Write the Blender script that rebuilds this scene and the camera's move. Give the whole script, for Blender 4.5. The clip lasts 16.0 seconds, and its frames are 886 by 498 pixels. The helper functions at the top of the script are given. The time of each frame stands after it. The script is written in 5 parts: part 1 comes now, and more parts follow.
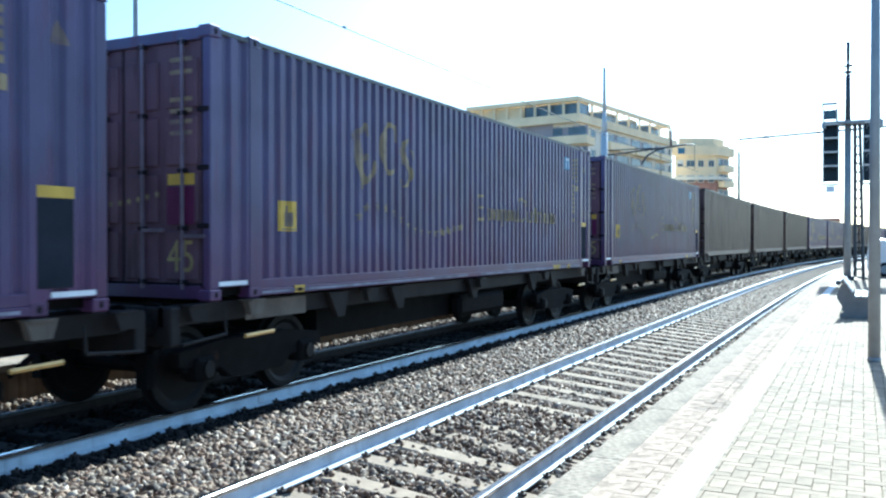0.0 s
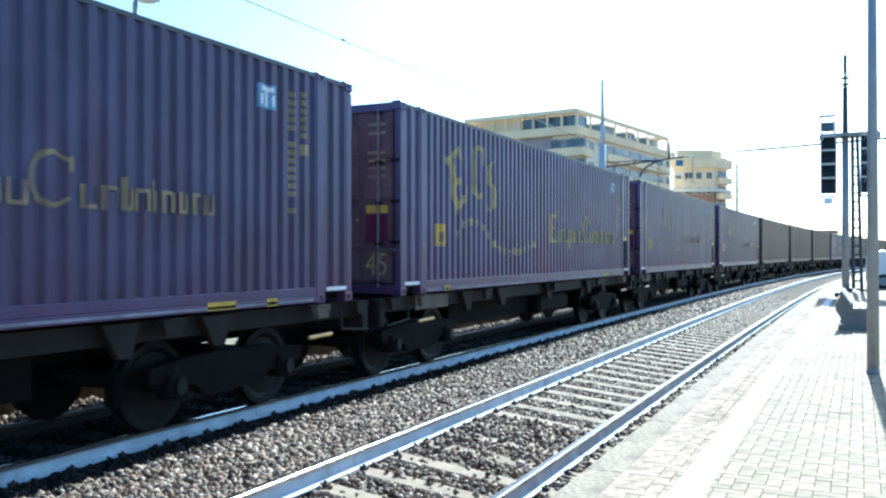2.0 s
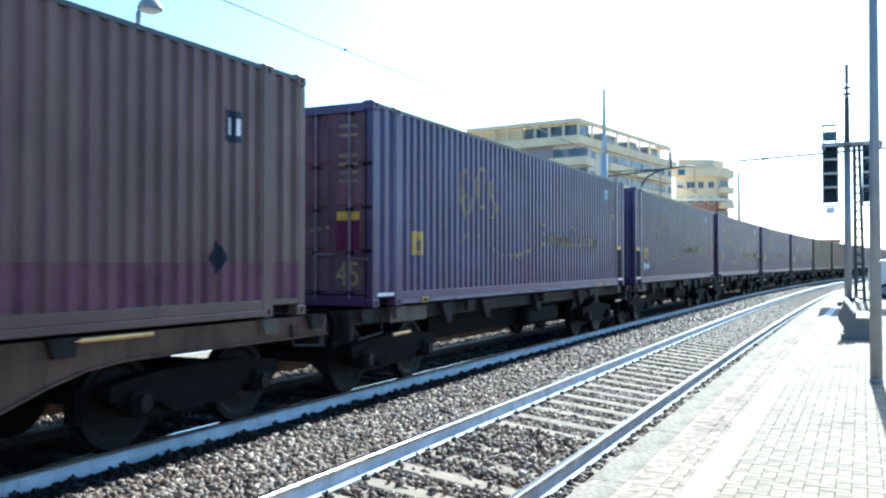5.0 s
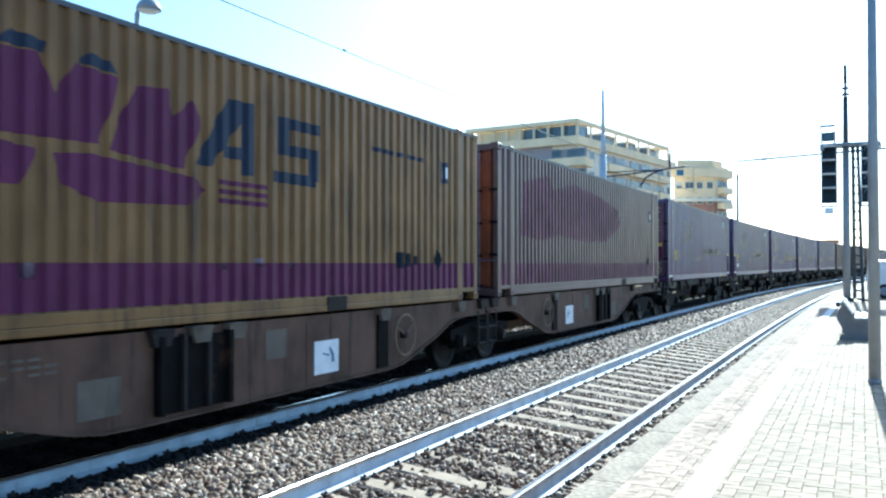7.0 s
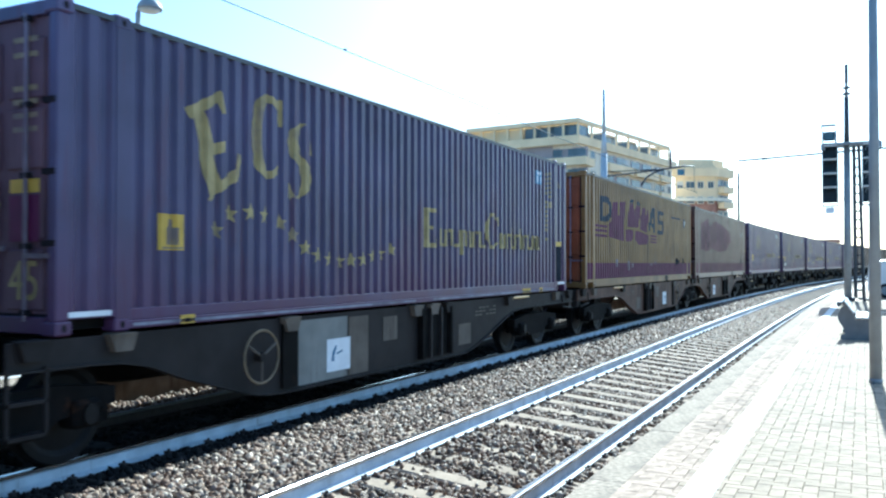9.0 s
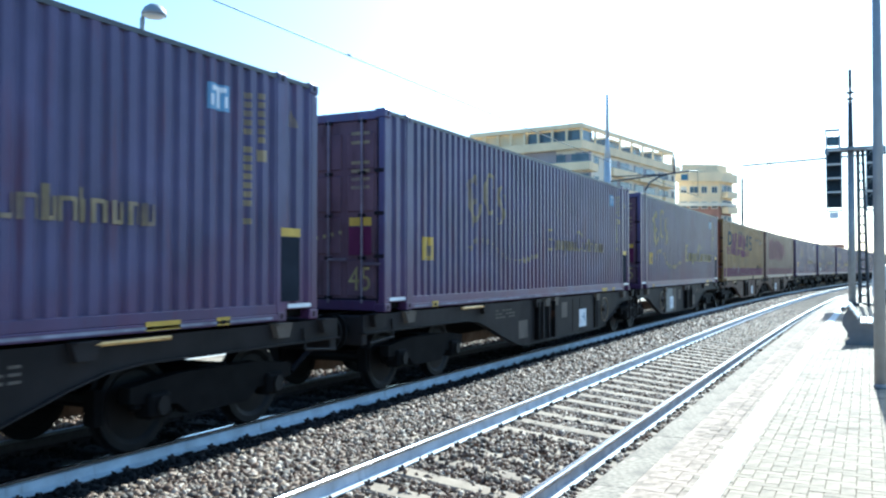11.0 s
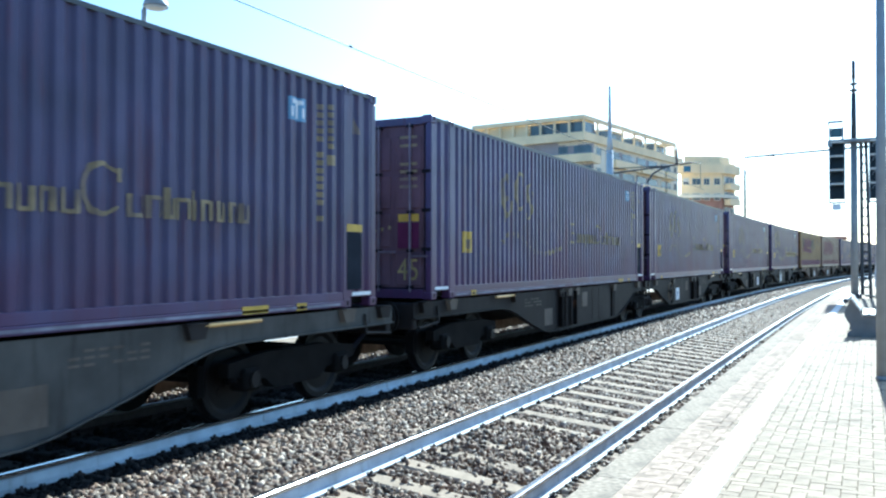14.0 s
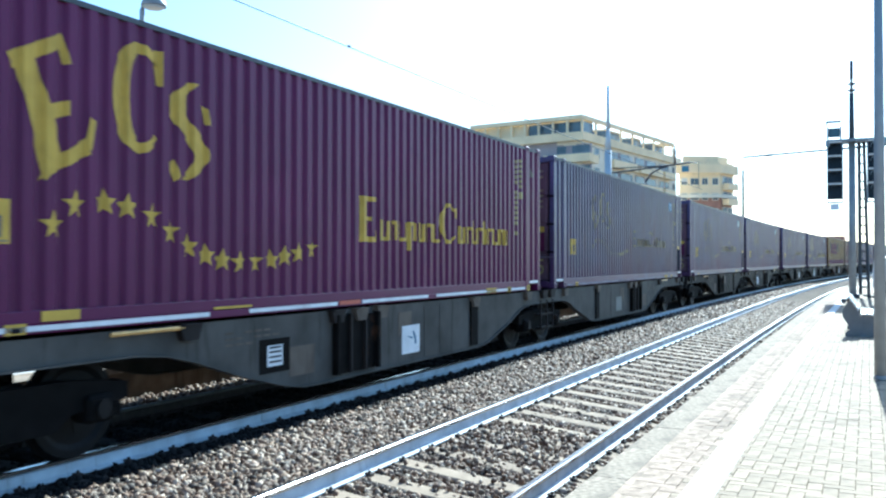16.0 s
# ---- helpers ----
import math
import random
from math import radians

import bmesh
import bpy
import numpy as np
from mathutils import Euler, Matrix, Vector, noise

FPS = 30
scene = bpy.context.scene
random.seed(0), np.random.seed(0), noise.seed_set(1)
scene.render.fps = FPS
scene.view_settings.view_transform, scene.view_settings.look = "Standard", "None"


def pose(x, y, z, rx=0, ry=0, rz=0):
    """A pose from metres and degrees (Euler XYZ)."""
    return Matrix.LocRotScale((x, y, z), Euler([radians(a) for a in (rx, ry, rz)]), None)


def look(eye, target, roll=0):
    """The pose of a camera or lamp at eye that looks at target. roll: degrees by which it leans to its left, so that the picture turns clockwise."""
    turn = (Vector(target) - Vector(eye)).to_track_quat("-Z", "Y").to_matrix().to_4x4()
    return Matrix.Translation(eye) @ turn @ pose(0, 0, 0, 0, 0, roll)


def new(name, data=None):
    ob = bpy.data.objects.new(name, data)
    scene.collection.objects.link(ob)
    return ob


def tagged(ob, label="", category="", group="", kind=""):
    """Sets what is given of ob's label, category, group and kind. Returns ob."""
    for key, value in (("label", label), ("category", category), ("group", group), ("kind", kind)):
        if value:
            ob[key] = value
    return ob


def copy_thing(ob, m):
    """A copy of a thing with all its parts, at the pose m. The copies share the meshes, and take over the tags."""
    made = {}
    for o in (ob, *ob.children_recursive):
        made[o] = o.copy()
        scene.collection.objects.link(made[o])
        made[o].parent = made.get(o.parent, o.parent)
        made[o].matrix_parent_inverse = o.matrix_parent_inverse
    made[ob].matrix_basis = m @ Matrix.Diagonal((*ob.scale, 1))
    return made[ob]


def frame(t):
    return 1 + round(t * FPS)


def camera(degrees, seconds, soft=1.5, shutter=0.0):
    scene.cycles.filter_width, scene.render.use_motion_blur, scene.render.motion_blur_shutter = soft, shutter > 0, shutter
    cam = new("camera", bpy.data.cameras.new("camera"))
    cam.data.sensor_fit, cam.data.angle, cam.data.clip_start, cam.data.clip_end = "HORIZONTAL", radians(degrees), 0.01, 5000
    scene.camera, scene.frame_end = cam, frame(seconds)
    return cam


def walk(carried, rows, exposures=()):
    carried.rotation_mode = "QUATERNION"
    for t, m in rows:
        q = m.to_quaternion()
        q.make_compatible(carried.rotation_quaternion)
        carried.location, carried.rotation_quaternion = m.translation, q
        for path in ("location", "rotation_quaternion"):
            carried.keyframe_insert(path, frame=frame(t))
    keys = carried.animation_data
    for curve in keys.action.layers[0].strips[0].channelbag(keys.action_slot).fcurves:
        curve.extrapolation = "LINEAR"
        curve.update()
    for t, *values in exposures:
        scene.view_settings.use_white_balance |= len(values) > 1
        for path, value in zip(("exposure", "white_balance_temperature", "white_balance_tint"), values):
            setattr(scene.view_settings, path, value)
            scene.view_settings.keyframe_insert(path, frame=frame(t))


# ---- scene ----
# World: x along the railway where the camera stands, y to its left, z = 0 on top of the train's rails.

EYE = (0.0, 0.0, 1.817)
YAW, PITCH = 26.335, 0.951
cam = camera(55.24, 16.0, soft=2.3, shutter=0.12)
# seconds, turn to the left and upwards in degrees: the small drift of a camera held in the hand
SWAY = [(0.0, -0.014, -1.43), (0.5, 0.028, -1.32), (1.0, 0.042, -1.06), (1.5, 0.042, -0.70), (2.0, -0.112, -0.63), (2.5, 0.070, -0.64),
        (3.0, 0.042, -0.50), (3.5, 0.000, -0.38), (4.0, -0.014, -0.22), (5.2, 0.028, 0.03), (6.5, 0.042, 0.13), (7.0, -0.056, 0.03),
        (7.5, -0.140, -0.08), (8.0, -0.028, -0.15), (8.5, 0.028, -0.04), (9.0, 0.000, 0.00), (10.2, 0.140, 0.22), (11.5, 0.266, 0.36),
        (12.0, 0.350, 0.28), (12.5, 0.504, 0.11), (13.0, 0.420, 0.08), (13.5, 0.308, -0.10), (14.0, 0.378, -0.21), (14.5, 0.378, -0.18),
        (15.0, 0.490, -0.17), (15.5, 0.378, -0.18), (16.0, 0.266, -0.22)]
walk(cam, [(t, pose(*EYE, 90 + PITCH + up, 0, -90 + YAW + left)) for t, left, up in SWAY],
     exposures=[(0.0, 1.35, 4600, -5.0), (16.0, 1.35, 4600, -5.0)])

# ---- light: a low sun ahead, almost in line with the railway ----
SUN_EL, SUN_AZ = 34.0, 1.4
world = bpy.data.worlds.new("sky")
scene.world = world
world.use_nodes = True
wn = world.node_tree.nodes
sky = wn.new("ShaderNodeTexSky")
sky.sky_type, sky.sun_disc = "NISHITA", False
sky.sun_elevation, sky.sun_rotation = radians(SUN_EL), radians(90 - SUN_AZ)
sky.air_density, sky.dust_density, sky.ozone_density = 1.0, 1.3, 1.0
world.node_tree.links.new(sky.outputs[0], wn["Background"].inputs[0])
wn["Background"].inputs[1].default_value = 0.096
sun = new("sun", bpy.data.lights.new("sun", "SUN"))
sun.data.energy, sun.data.angle, sun.data.color = 5.2, radians(0.5), (1.0, 0.87, 0.69)
sun.matrix_world = look((math.cos(radians(SUN_AZ)) * 50, math.sin(radians(SUN_AZ)) * 50, math.tan(radians(SUN_EL)) * 50), (0, 0, 0))


# ---- materials ----
def mat(name, col, rough=0.6, metal=0.0, var=0.25, scale=3.0, bump=0.15, bscale=40.0, dirt=None, amount=0.5, streak=False,
        rnd=0.0, island=0.0, spec=0.5, palette=(), low_tint=None):
    m = bpy.data.materials.new(name)
    m.use_nodes = True
    nt = m.node_tree
    N, link = nt.nodes, nt.links.new
    b = N["Principled BSDF"]
    b.inputs["Roughness"].default_value, b.inputs["Metallic"].default_value = rough, metal
    b.inputs["Specular IOR Level"].default_value = spec
    co = N.new("ShaderNodeTexCoord").outputs["Object"]
    n1 = N.new("ShaderNodeTexNoise")
    n1.inputs["Scale"].default_value, n1.inputs["Detail"].default_value = scale, 6.0
    link(co, n1.inputs["Vector"])
    mix = N.new("ShaderNodeMix")
    mix.data_type = "RGBA"
    mix.inputs["A"].default_value = (*[c * (1 - var) for c in col], 1)
    mix.inputs["B"].default_value = (*[min(1, c * (1 + var)) for c in col], 1)
    ramp = N.new("ShaderNodeMapRange")
    ramp.inputs["From Min"].default_value, ramp.inputs["From Max"].default_value = 0.3, 0.7
    link(n1.outputs["Fac"], ramp.inputs["Value"])
    link(ramp.outputs[0], mix.inputs["Factor"])
    out = mix.outputs["Result"]
    if dirt:
        mp = N.new("ShaderNodeMapping")
        mp.inputs["Scale"].default_value = (5, 5, 0.5) if streak else (1, 1, 1)
        link(co, mp.inputs["Vector"])
        n2 = N.new("ShaderNodeTexNoise")
        n2.inputs["Scale"].default_value, n2.inputs["Detail"].default_value, n2.inputs["Roughness"].default_value = 1.3, 8.0, 0.65
        link(mp.outputs[0], n2.inputs["Vector"])
        r2 = N.new("ShaderNodeMapRange")
        r2.inputs["From Min"].default_value, r2.inputs["From Max"].default_value = 0.72 - 0.4 * amount, 0.85 - 0.3 * amount
        r2.inputs["To Max"].default_value = 0.85
        link(n2.outputs["Fac"], r2.inputs["Value"])
        md = N.new("ShaderNodeMix")
        md.data_type = "RGBA"
        md.inputs["B"].default_value = (*dirt, 1)
        link(r2.outputs[0], md.inputs["Factor"])
        link(out, md.inputs["A"])
        out = md.outputs["Result"]
    if low_tint:
        # a second colour in the lower part, with a ragged border: (colour, height at which it ends)
        sp = N.new("ShaderNodeSeparateXYZ")
        link(co, sp.inputs[0])
        n4 = N.new("ShaderNodeTexNoise")
        n4.inputs["Scale"].default_value, n4.inputs["Detail"].default_value = 0.55, 5.0
        link(co, n4.inputs["Vector"])
        ad = N.new("ShaderNodeMath")
        ad.operation, ad.inputs[1].default_value = "MULTIPLY_ADD", 3.2
        link(n4.outputs["Fac"], ad.inputs[0])
        link(sp.outputs["Z"], ad.inputs[2])
        r4 = N.new("ShaderNodeMapRange")
        r4.inputs["From Min"].default_value, r4.inputs["From Max"].default_value = low_tint[1] + 1.6 - 0.45, low_tint[1] + 1.6 + 0.45
        r4.inputs["To Min"].default_value, r4.inputs["To Max"].default_value = 0.8, 0.0
        link(ad.outputs[0], r4.inputs["Value"])
        mk = N.new("ShaderNodeMix")
        mk.data_type = "RGBA"
        mk.inputs["B"].default_value = (*low_tint[0], 1)
        link(r4.outputs[0], mk.inputs["Factor"])
        link(out, mk.inputs["A"])
        out = mk.outputs["Result"]
    if palette:
        cr = N.new("ShaderNodeValToRGB")
        cr.color_ramp.elements[0].color, cr.color_ramp.elements[1].color = (*palette[0], 1), (*palette[-1], 1)
        for k, c in enumerate(palette[1:-1]):
            cr.color_ramp.elements.new((k + 1) / (len(palette) - 1)).color = (*c, 1)
        link(N.new("ShaderNodeNewGeometry").outputs["Random Per Island"], cr.inputs["Fac"])
        mm = N.new("ShaderNodeMix")
        mm.data_type, mm.inputs["Factor"].default_value = "RGBA", 0.85
        link(out, mm.inputs["A"])
        link(cr.outputs["Color"], mm.inputs["B"])
        out = mm.outputs["Result"]
    if rnd or island:
        src = N.new("ShaderNodeNewGeometry").outputs["Random Per Island"] if island else N.new("ShaderNodeObjectInfo").outputs["Random"]
        k = island or rnd
        mr = N.new("ShaderNodeMapRange")
        mr.inputs["To Min"].default_value, mr.inputs["To Max"].default_value = 1 - k, 1 + k
        link(src, mr.inputs["Value"])
        hs = N.new("ShaderNodeHueSaturation")
        link(mr.outputs[0], hs.inputs["Value"])
        link(out, hs.inputs["Color"])
        out = hs.outputs["Color"]
    link(out, b.inputs["Base Color"])
    if bump:
        n3 = N.new("ShaderNodeTexNoise")
        n3.inputs["Scale"].default_value, n3.inputs["Detail"].default_value = bscale, 4.0
        link(co, n3.inputs["Vector"])
        bp = N.new("ShaderNodeBump")
        bp.inputs["Strength"].default_value, bp.inputs["Distance"].default_value = bump, 0.01
        link(n3.outputs["Fac"], bp.inputs["Height"])
        link(bp.outputs[0], b.inputs["Normal"])
    return m


RUST = (0.10, 0.045, 0.02)
M = dict(
    plum=mat("faded_plum_paint", (0.066, 0.058, 0.128), 0.40, 0, 0.25, 1.2, 0.08, 30, (0.075, 0.028, 0.066), 0.5, True, rnd=0.16, spec=0.30, low_tint=((0.080, 0.026, 0.076), 1.55)),
    violet=mat("fresh_violet_paint", (0.094, 0.010, 0.066), 0.4, 0, 0.12, 1.0, 0.05, 30, (0.06, 0.02, 0.05), 0.2, True, spec=0.25),
    ochre=mat("ochre_paint", (0.175, 0.100, 0.034), 0.45, 0, 0.25, 1.2, 0.08, 30, (0.06, 0.034, 0.018), 0.52, True, spec=0.22),
    tan=mat("faded_tan_paint", (0.112, 0.070, 0.060), 0.40, 0, 0.25, 1.0, 0.08, 30, (0.10, 0.042, 0.060), 0.6, True, spec=0.30),
    brown=mat("oxide_brown_paint", (0.085, 0.060, 0.052), 0.45, 0, 0.25, 1.2, 0.08, 30, (0.09, 0.035, 0.03), 0.45, True, rnd=0.3, spec=0.22),
    orange=mat("orange_door_paint", (0.20, 0.065, 0.03), 0.55, 0, 0.25, 1.5, 0.1, 30, RUST, 0.5, True, spec=0.2),
    magenta=mat("magenta_paint", (0.088, 0.018, 0.062), 0.5, 0, 0.2, 2, 0.05, 30, (0.1, 0.05, 0.06), 0.35, True, spec=0.15),
    rose=mat("worn_magenta_paint", (0.118, 0.050, 0.078), 0.5, 0, 0.3, 2, 0.05, 30, (0.15, 0.09, 0.06), 0.6, True, spec=0.15),
    navy=mat("navy_paint", (0.022, 0.03, 0.055), 0.5, 0, 0.2, 2, 0.05, 30, spec=0.15),
    yellow=mat("yellow_decal", (0.52, 0.36, 0.06), 0.5, 0, 0.15, 4, 0.03, 30, (0.2, 0.15, 0.06), 0.3, spec=0.2),
    gold=mat("pale_gold_decal", (0.33, 0.27, 0.12), 0.5, 0, 0.3, 4, 0.03, 30, (0.14, 0.11, 0.12), 0.5, spec=0.2),
    dull=mat("worn_gold_decal", (0.25, 0.20, 0.115), 0.5, 0, 0.3, 4, 0.03, 30, (0.10, 0.08, 0.12), 0.6, spec=0.2),
    white=mat("white_decal", (0.72, 0.74, 0.76), 0.5, 0, 0.1, 4, 0.03, 30, (0.4, 0.38, 0.36), 0.3),
    teal=mat("dark_teal_plate", (0.026, 0.030, 0.040), 0.9, 0, 0.2, 3, 0.03, spec=0.02),
    roofm=mat("container_roof", (0.10, 0.08, 0.11), 0.6, 0, 0.25, 1.5, 0.1, 30, RUST, 0.4, spec=0.2),
    bar=mat("galvanised_bar", (0.16, 0.13, 0.17), 0.45, 0.4, 0.2, 6, 0.05),
    rubber=mat("black_gasket", (0.015, 0.014, 0.018), 0.8, 0, 0.2, 6, 0.05, spec=0.1),
    wagon=mat("dirty_wagon_steel", (0.020, 0.0175, 0.017), 0.65, 0.0, 0.35, 2.0, 0.2, 40, (0.022, 0.018, 0.016), 0.5, True, rnd=0.2, spec=0.12),
    # for faded panels, and for spigots with sunlight put into their colour
    wagon_pale=mat("faded_wagon_panel", (0.12, 0.10, 0.08), 0.65, 0.0, 0.3, 2.5, 0.15, 40, (0.06, 0.045, 0.035), 0.45, True, spec=0.15),
    # running gear tones include the deep shade below the wagons
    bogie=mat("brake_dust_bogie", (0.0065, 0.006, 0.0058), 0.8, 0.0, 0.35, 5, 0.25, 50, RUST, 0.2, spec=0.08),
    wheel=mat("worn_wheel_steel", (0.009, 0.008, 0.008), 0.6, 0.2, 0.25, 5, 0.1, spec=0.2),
    railtop=mat("polished_rail_head", (0.62, 0.62, 0.64), 0.22, 1.0, 0.1, 3, 0.03, 80),
    railside=mat("whitewashed_rail_web", (0.56, 0.58, 0.60), 0.6, 0, 0.2, 4, 0.15, 50, (0.24, 0.21, 0.18), 0.32, True, spec=0.2),
    railshade=mat("dull_rail_head", (0.16, 0.15, 0.14), 0.5, 0.6, 0.2, 5, 0.1),
    clip=mat("rusty_clip", (0.05, 0.036, 0.03), 0.75, 0.2, 0.3, 9, 0.2),
    concrete=mat("sleeper_concrete", (0.32, 0.25, 0.18), 0.85, 0, 0.2, 6, 0.3, 60, (0.16, 0.12, 0.09), 0.35, rnd=0.15, spec=0.12),
    stone=mat("ballast_stone", (0.235, 0.165, 0.115), 0.7, 0, 0.35, 9, 0.3, 90, (0.09, 0.055, 0.04), 0.4, palette=((0.018, 0.014, 0.011), (0.125, 0.066, 0.040), (0.22, 0.140, 0.084), (0.04, 0.032, 0.027), (0.36, 0.265, 0.175), (0.14, 0.074, 0.043), (0.60, 0.49, 0.37), (0.03, 0.022, 0.018)), spec=0.25),
    # sleeper concrete darkened to carry the shade below the train
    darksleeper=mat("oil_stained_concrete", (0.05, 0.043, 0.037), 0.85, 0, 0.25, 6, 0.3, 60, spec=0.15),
    wagon_grey=mat("dusty_grey_wagon_steel", (0.075, 0.072, 0.066), 0.65, 0.0, 0.3, 2.0, 0.2, 40, (0.03, 0.027, 0.024), 0.45, True, spec=0.15),
    panel_grey=mat("repainted_grey_panel", (0.20, 0.20, 0.185), 0.6, 0.0, 0.2, 2.5, 0.1, 40, (0.10, 0.09, 0.075), 0.4, True, spec=0.2),
    wagon_tan=mat("sun_faded_wagon_steel", (0.098, 0.058, 0.040), 0.65, 0.0, 0.35, 2.0, 0.2, 40, (0.03, 0.022, 0.018), 0.5, True, spec=0.15),
    # near-black ballast: the train's shade is put into the stone colour
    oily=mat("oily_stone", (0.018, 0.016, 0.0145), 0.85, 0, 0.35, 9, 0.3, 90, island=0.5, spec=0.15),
    bed=mat("ballast_bed", (0.065, 0.049, 0.038), 0.95, 0, 0.6, 14, 1.0, 22, (0.04, 0.03, 0.025), 0.5, spec=0.15),
    earth=mat("dry_ground", (0.24, 0.21, 0.16), 0.95, 0, 0.3, 0.4, 0.5, 6, (0.10, 0.10, 0.05), 0.45),
    kerb=mat("weathered_coping", (0.34, 0.275, 0.205), 0.9, 0, 0.45, 22, 0.6, 60, (0.17, 0.14, 0.11), 0.62, rnd=0.05, spec=0.1),
    paver=mat("pale_paver", (0.345, 0.265, 0.18), 0.8, 0, 0.2, 7, 0.3, 70, (0.24, 0.18, 0.12), 0.5, rnd=0.13, spec=0.12),
    paverrest=mat("pale_paver_far", (0.345, 0.265, 0.18), 0.8, 0, 0.2, 7, 0.3, 70, (0.24, 0.18, 0.12), 0.5, island=0.13, spec=0.12),
    edge_paver=mat("dirty_pink_paver", (0.42, 0.315, 0.23), 0.85, 0, 0.4, 9, 0.4, 60, (0.24, 0.185, 0.135), 0.58, rnd=0.12, spec=0.1),
    joint=mat("sand_joint", (0.14, 0.105, 0.070), 0.95, 0, 0.3, 12, 0.3, spec=0.1),
    line=mat("white_line_tile", (0.60, 0.58, 0.54), 0.7, 0, 0.08, 4, 0.15, 60, (0.5, 0.47, 0.43), 0.35, spec=0.2),
    wallbrown=mat("stained_platform_wall", (0.15, 0.105, 0.07), 0.9, 0, 0.35, 3, 0.3, 30, (0.05, 0.035, 0.025), 0.5, True),
    galv=mat("galvanised_steel", (0.27, 0.29, 0.31), 0.55, 0.25, 0.12, 6, 0.06, 60),
    darkmetal=mat("dark_painted_steel", (0.05, 0.055, 0.065), 0.5, 0.2, 0.2, 6, 0.06),
    black=mat("matt_black", (0.016, 0.024, 0.032), 0.6, 0, 0.2, 6, 0.03, spec=0.2),
    lens=mat("dark_signal_lens", (0.02, 0.05, 0.075), 0.15, 0, 0.2, 6, 0.0),
    glassdome=mat("opal_lamp_bowl", (0.55, 0.58, 0.60), 0.3, 0, 0.1, 6, 0.0),
    bench=mat("cast_concrete", (0.19, 0.185, 0.18), 0.85, 0, 0.15, 6, 0.3, 60, (0.15, 0.13, 0.11), 0.4),
    slat=mat("pale_bench_slat", (0.60, 0.58, 0.55), 0.6, 0, 0.1, 6, 0.1),
    copper=mat("contact_wire", (0.10, 0.13, 0.14), 0.5, 0.6, 0.1, 6, 0.0),
    insul=mat("brown_insulator", (0.06, 0.035, 0.03), 0.3, 0, 0.1, 6, 0.0),
    beige=mat("beige_render", (0.84, 0.67, 0.42), 0.85, 0, 0.1, 0.3, 0.2, 8, (0.45, 0.35, 0.24), 0.3),
    cream=mat("cream_render", (0.80, 0.72, 0.58), 0.85, 0, 0.1, 0.3, 0.2, 8, (0.5, 0.42, 0.32), 0.3),
    grey=mat("grey_render", (0.34, 0.30, 0.31), 0.85, 0, 0.15, 0.4, 0.2, 8),
    brickm=mat("red_brick_cladding", (0.42, 0.22, 0.16), 0.85, 0, 0.2, 0.8, 0.2, 8),
    pane=mat("window_glass", (0.10, 0.13, 0.16), 0.15, 0, 0.3, 0.5, 0.0, spec=0.4),
    doorplum=mat("faded_maroon_door_paint", (0.125, 0.078, 0.100), 0.5, 0, 0.25, 1.5, 0.1, 30, (0.05, 0.028, 0.034), 0.45, True, spec=0.12),
    edge=mat("worn_white_edge", (0.24, 0.24, 0.29), 0.6, 0, 0.3, 5, 0.1, 30, (0.08, 0.07, 0.10), 0.5, spec=0.15),
    palemast=mat("pale_painted_steel", (0.45, 0.48, 0.51), 0.5, 0, 0.1, 4, 0.05, 40),
    # gold colour stands in for sunlight on the bare rods
    sungold=mat("worn_yellow_rail", (0.62, 0.40, 0.13), 0.35, 0.3, 0.2, 6, 0.05),
    red=mat("red_tab", (0.42, 0.09, 0.05), 0.5, 0, 0.2, 6, 0.05),
    brass_dull=mat("yellowed_ring", (0.17, 0.125, 0.07), 0.6, 0.1, 0.25, 6, 0.05),
    paleblue=mat("pale_blue_decal", (0.16, 0.30, 0.48), 0.5, 0, 0.15, 4, 0.03),
    awning=mat("blue_awning", (0.05, 0.14, 0.25), 0.8, 0, 0.15, 3, 0.1),
    carwhite=mat("white_car_paint", (0.75, 0.76, 0.78), 0.25, 0, 0.04, 2, 0.0),
    weed=mat("weed_leaf", (0.09, 0.15, 0.035), 0.7, 0, 0.3, 9, 0.1, island=0.3),
)


# ---- building blocks ----
def box(bm, x0, x1, y0, y1, z0, z1, bevel=0.0):
    v = [bm.verts.new((x, y, z)) for z in (z0, z1) for y in (y0, y1) for x in (x0, x1)]
    fs = [bm.faces.new([v[i] for i in q]) for q in ((0, 2, 3, 1), (4, 5, 7, 6), (0, 1, 5, 4), (2, 6, 7, 3), (0, 4, 6, 2), (1, 3, 7, 5))]
    if bevel:
        es = list({e for f in fs for e in f.edges})
        bmesh.ops.bevel(bm, geom=es, offset=bevel, segments=1, affect="EDGES", profile=0.5)


def prism(bm, pts, y0, y1, axes="xz"):
    """A flat outline, pulled from y0 to y1 along the third axis."""
    def at(p, d):
        return {"xz": (p[0], d, p[1]), "yz": (d, p[0], p[1]), "xy": (p[0], p[1], d)}[axes]
    a = [bm.verts.new(at(p, y0)) for p in pts]
    b = [bm.verts.new(at(p, y1)) for p in pts]
    n = len(pts)
    bm.faces.new(a), bm.faces.new(b[::-1])
    for i in range(n):
        bm.faces.new((a[i], b[i], b[(i + 1) % n], a[(i + 1) % n]))


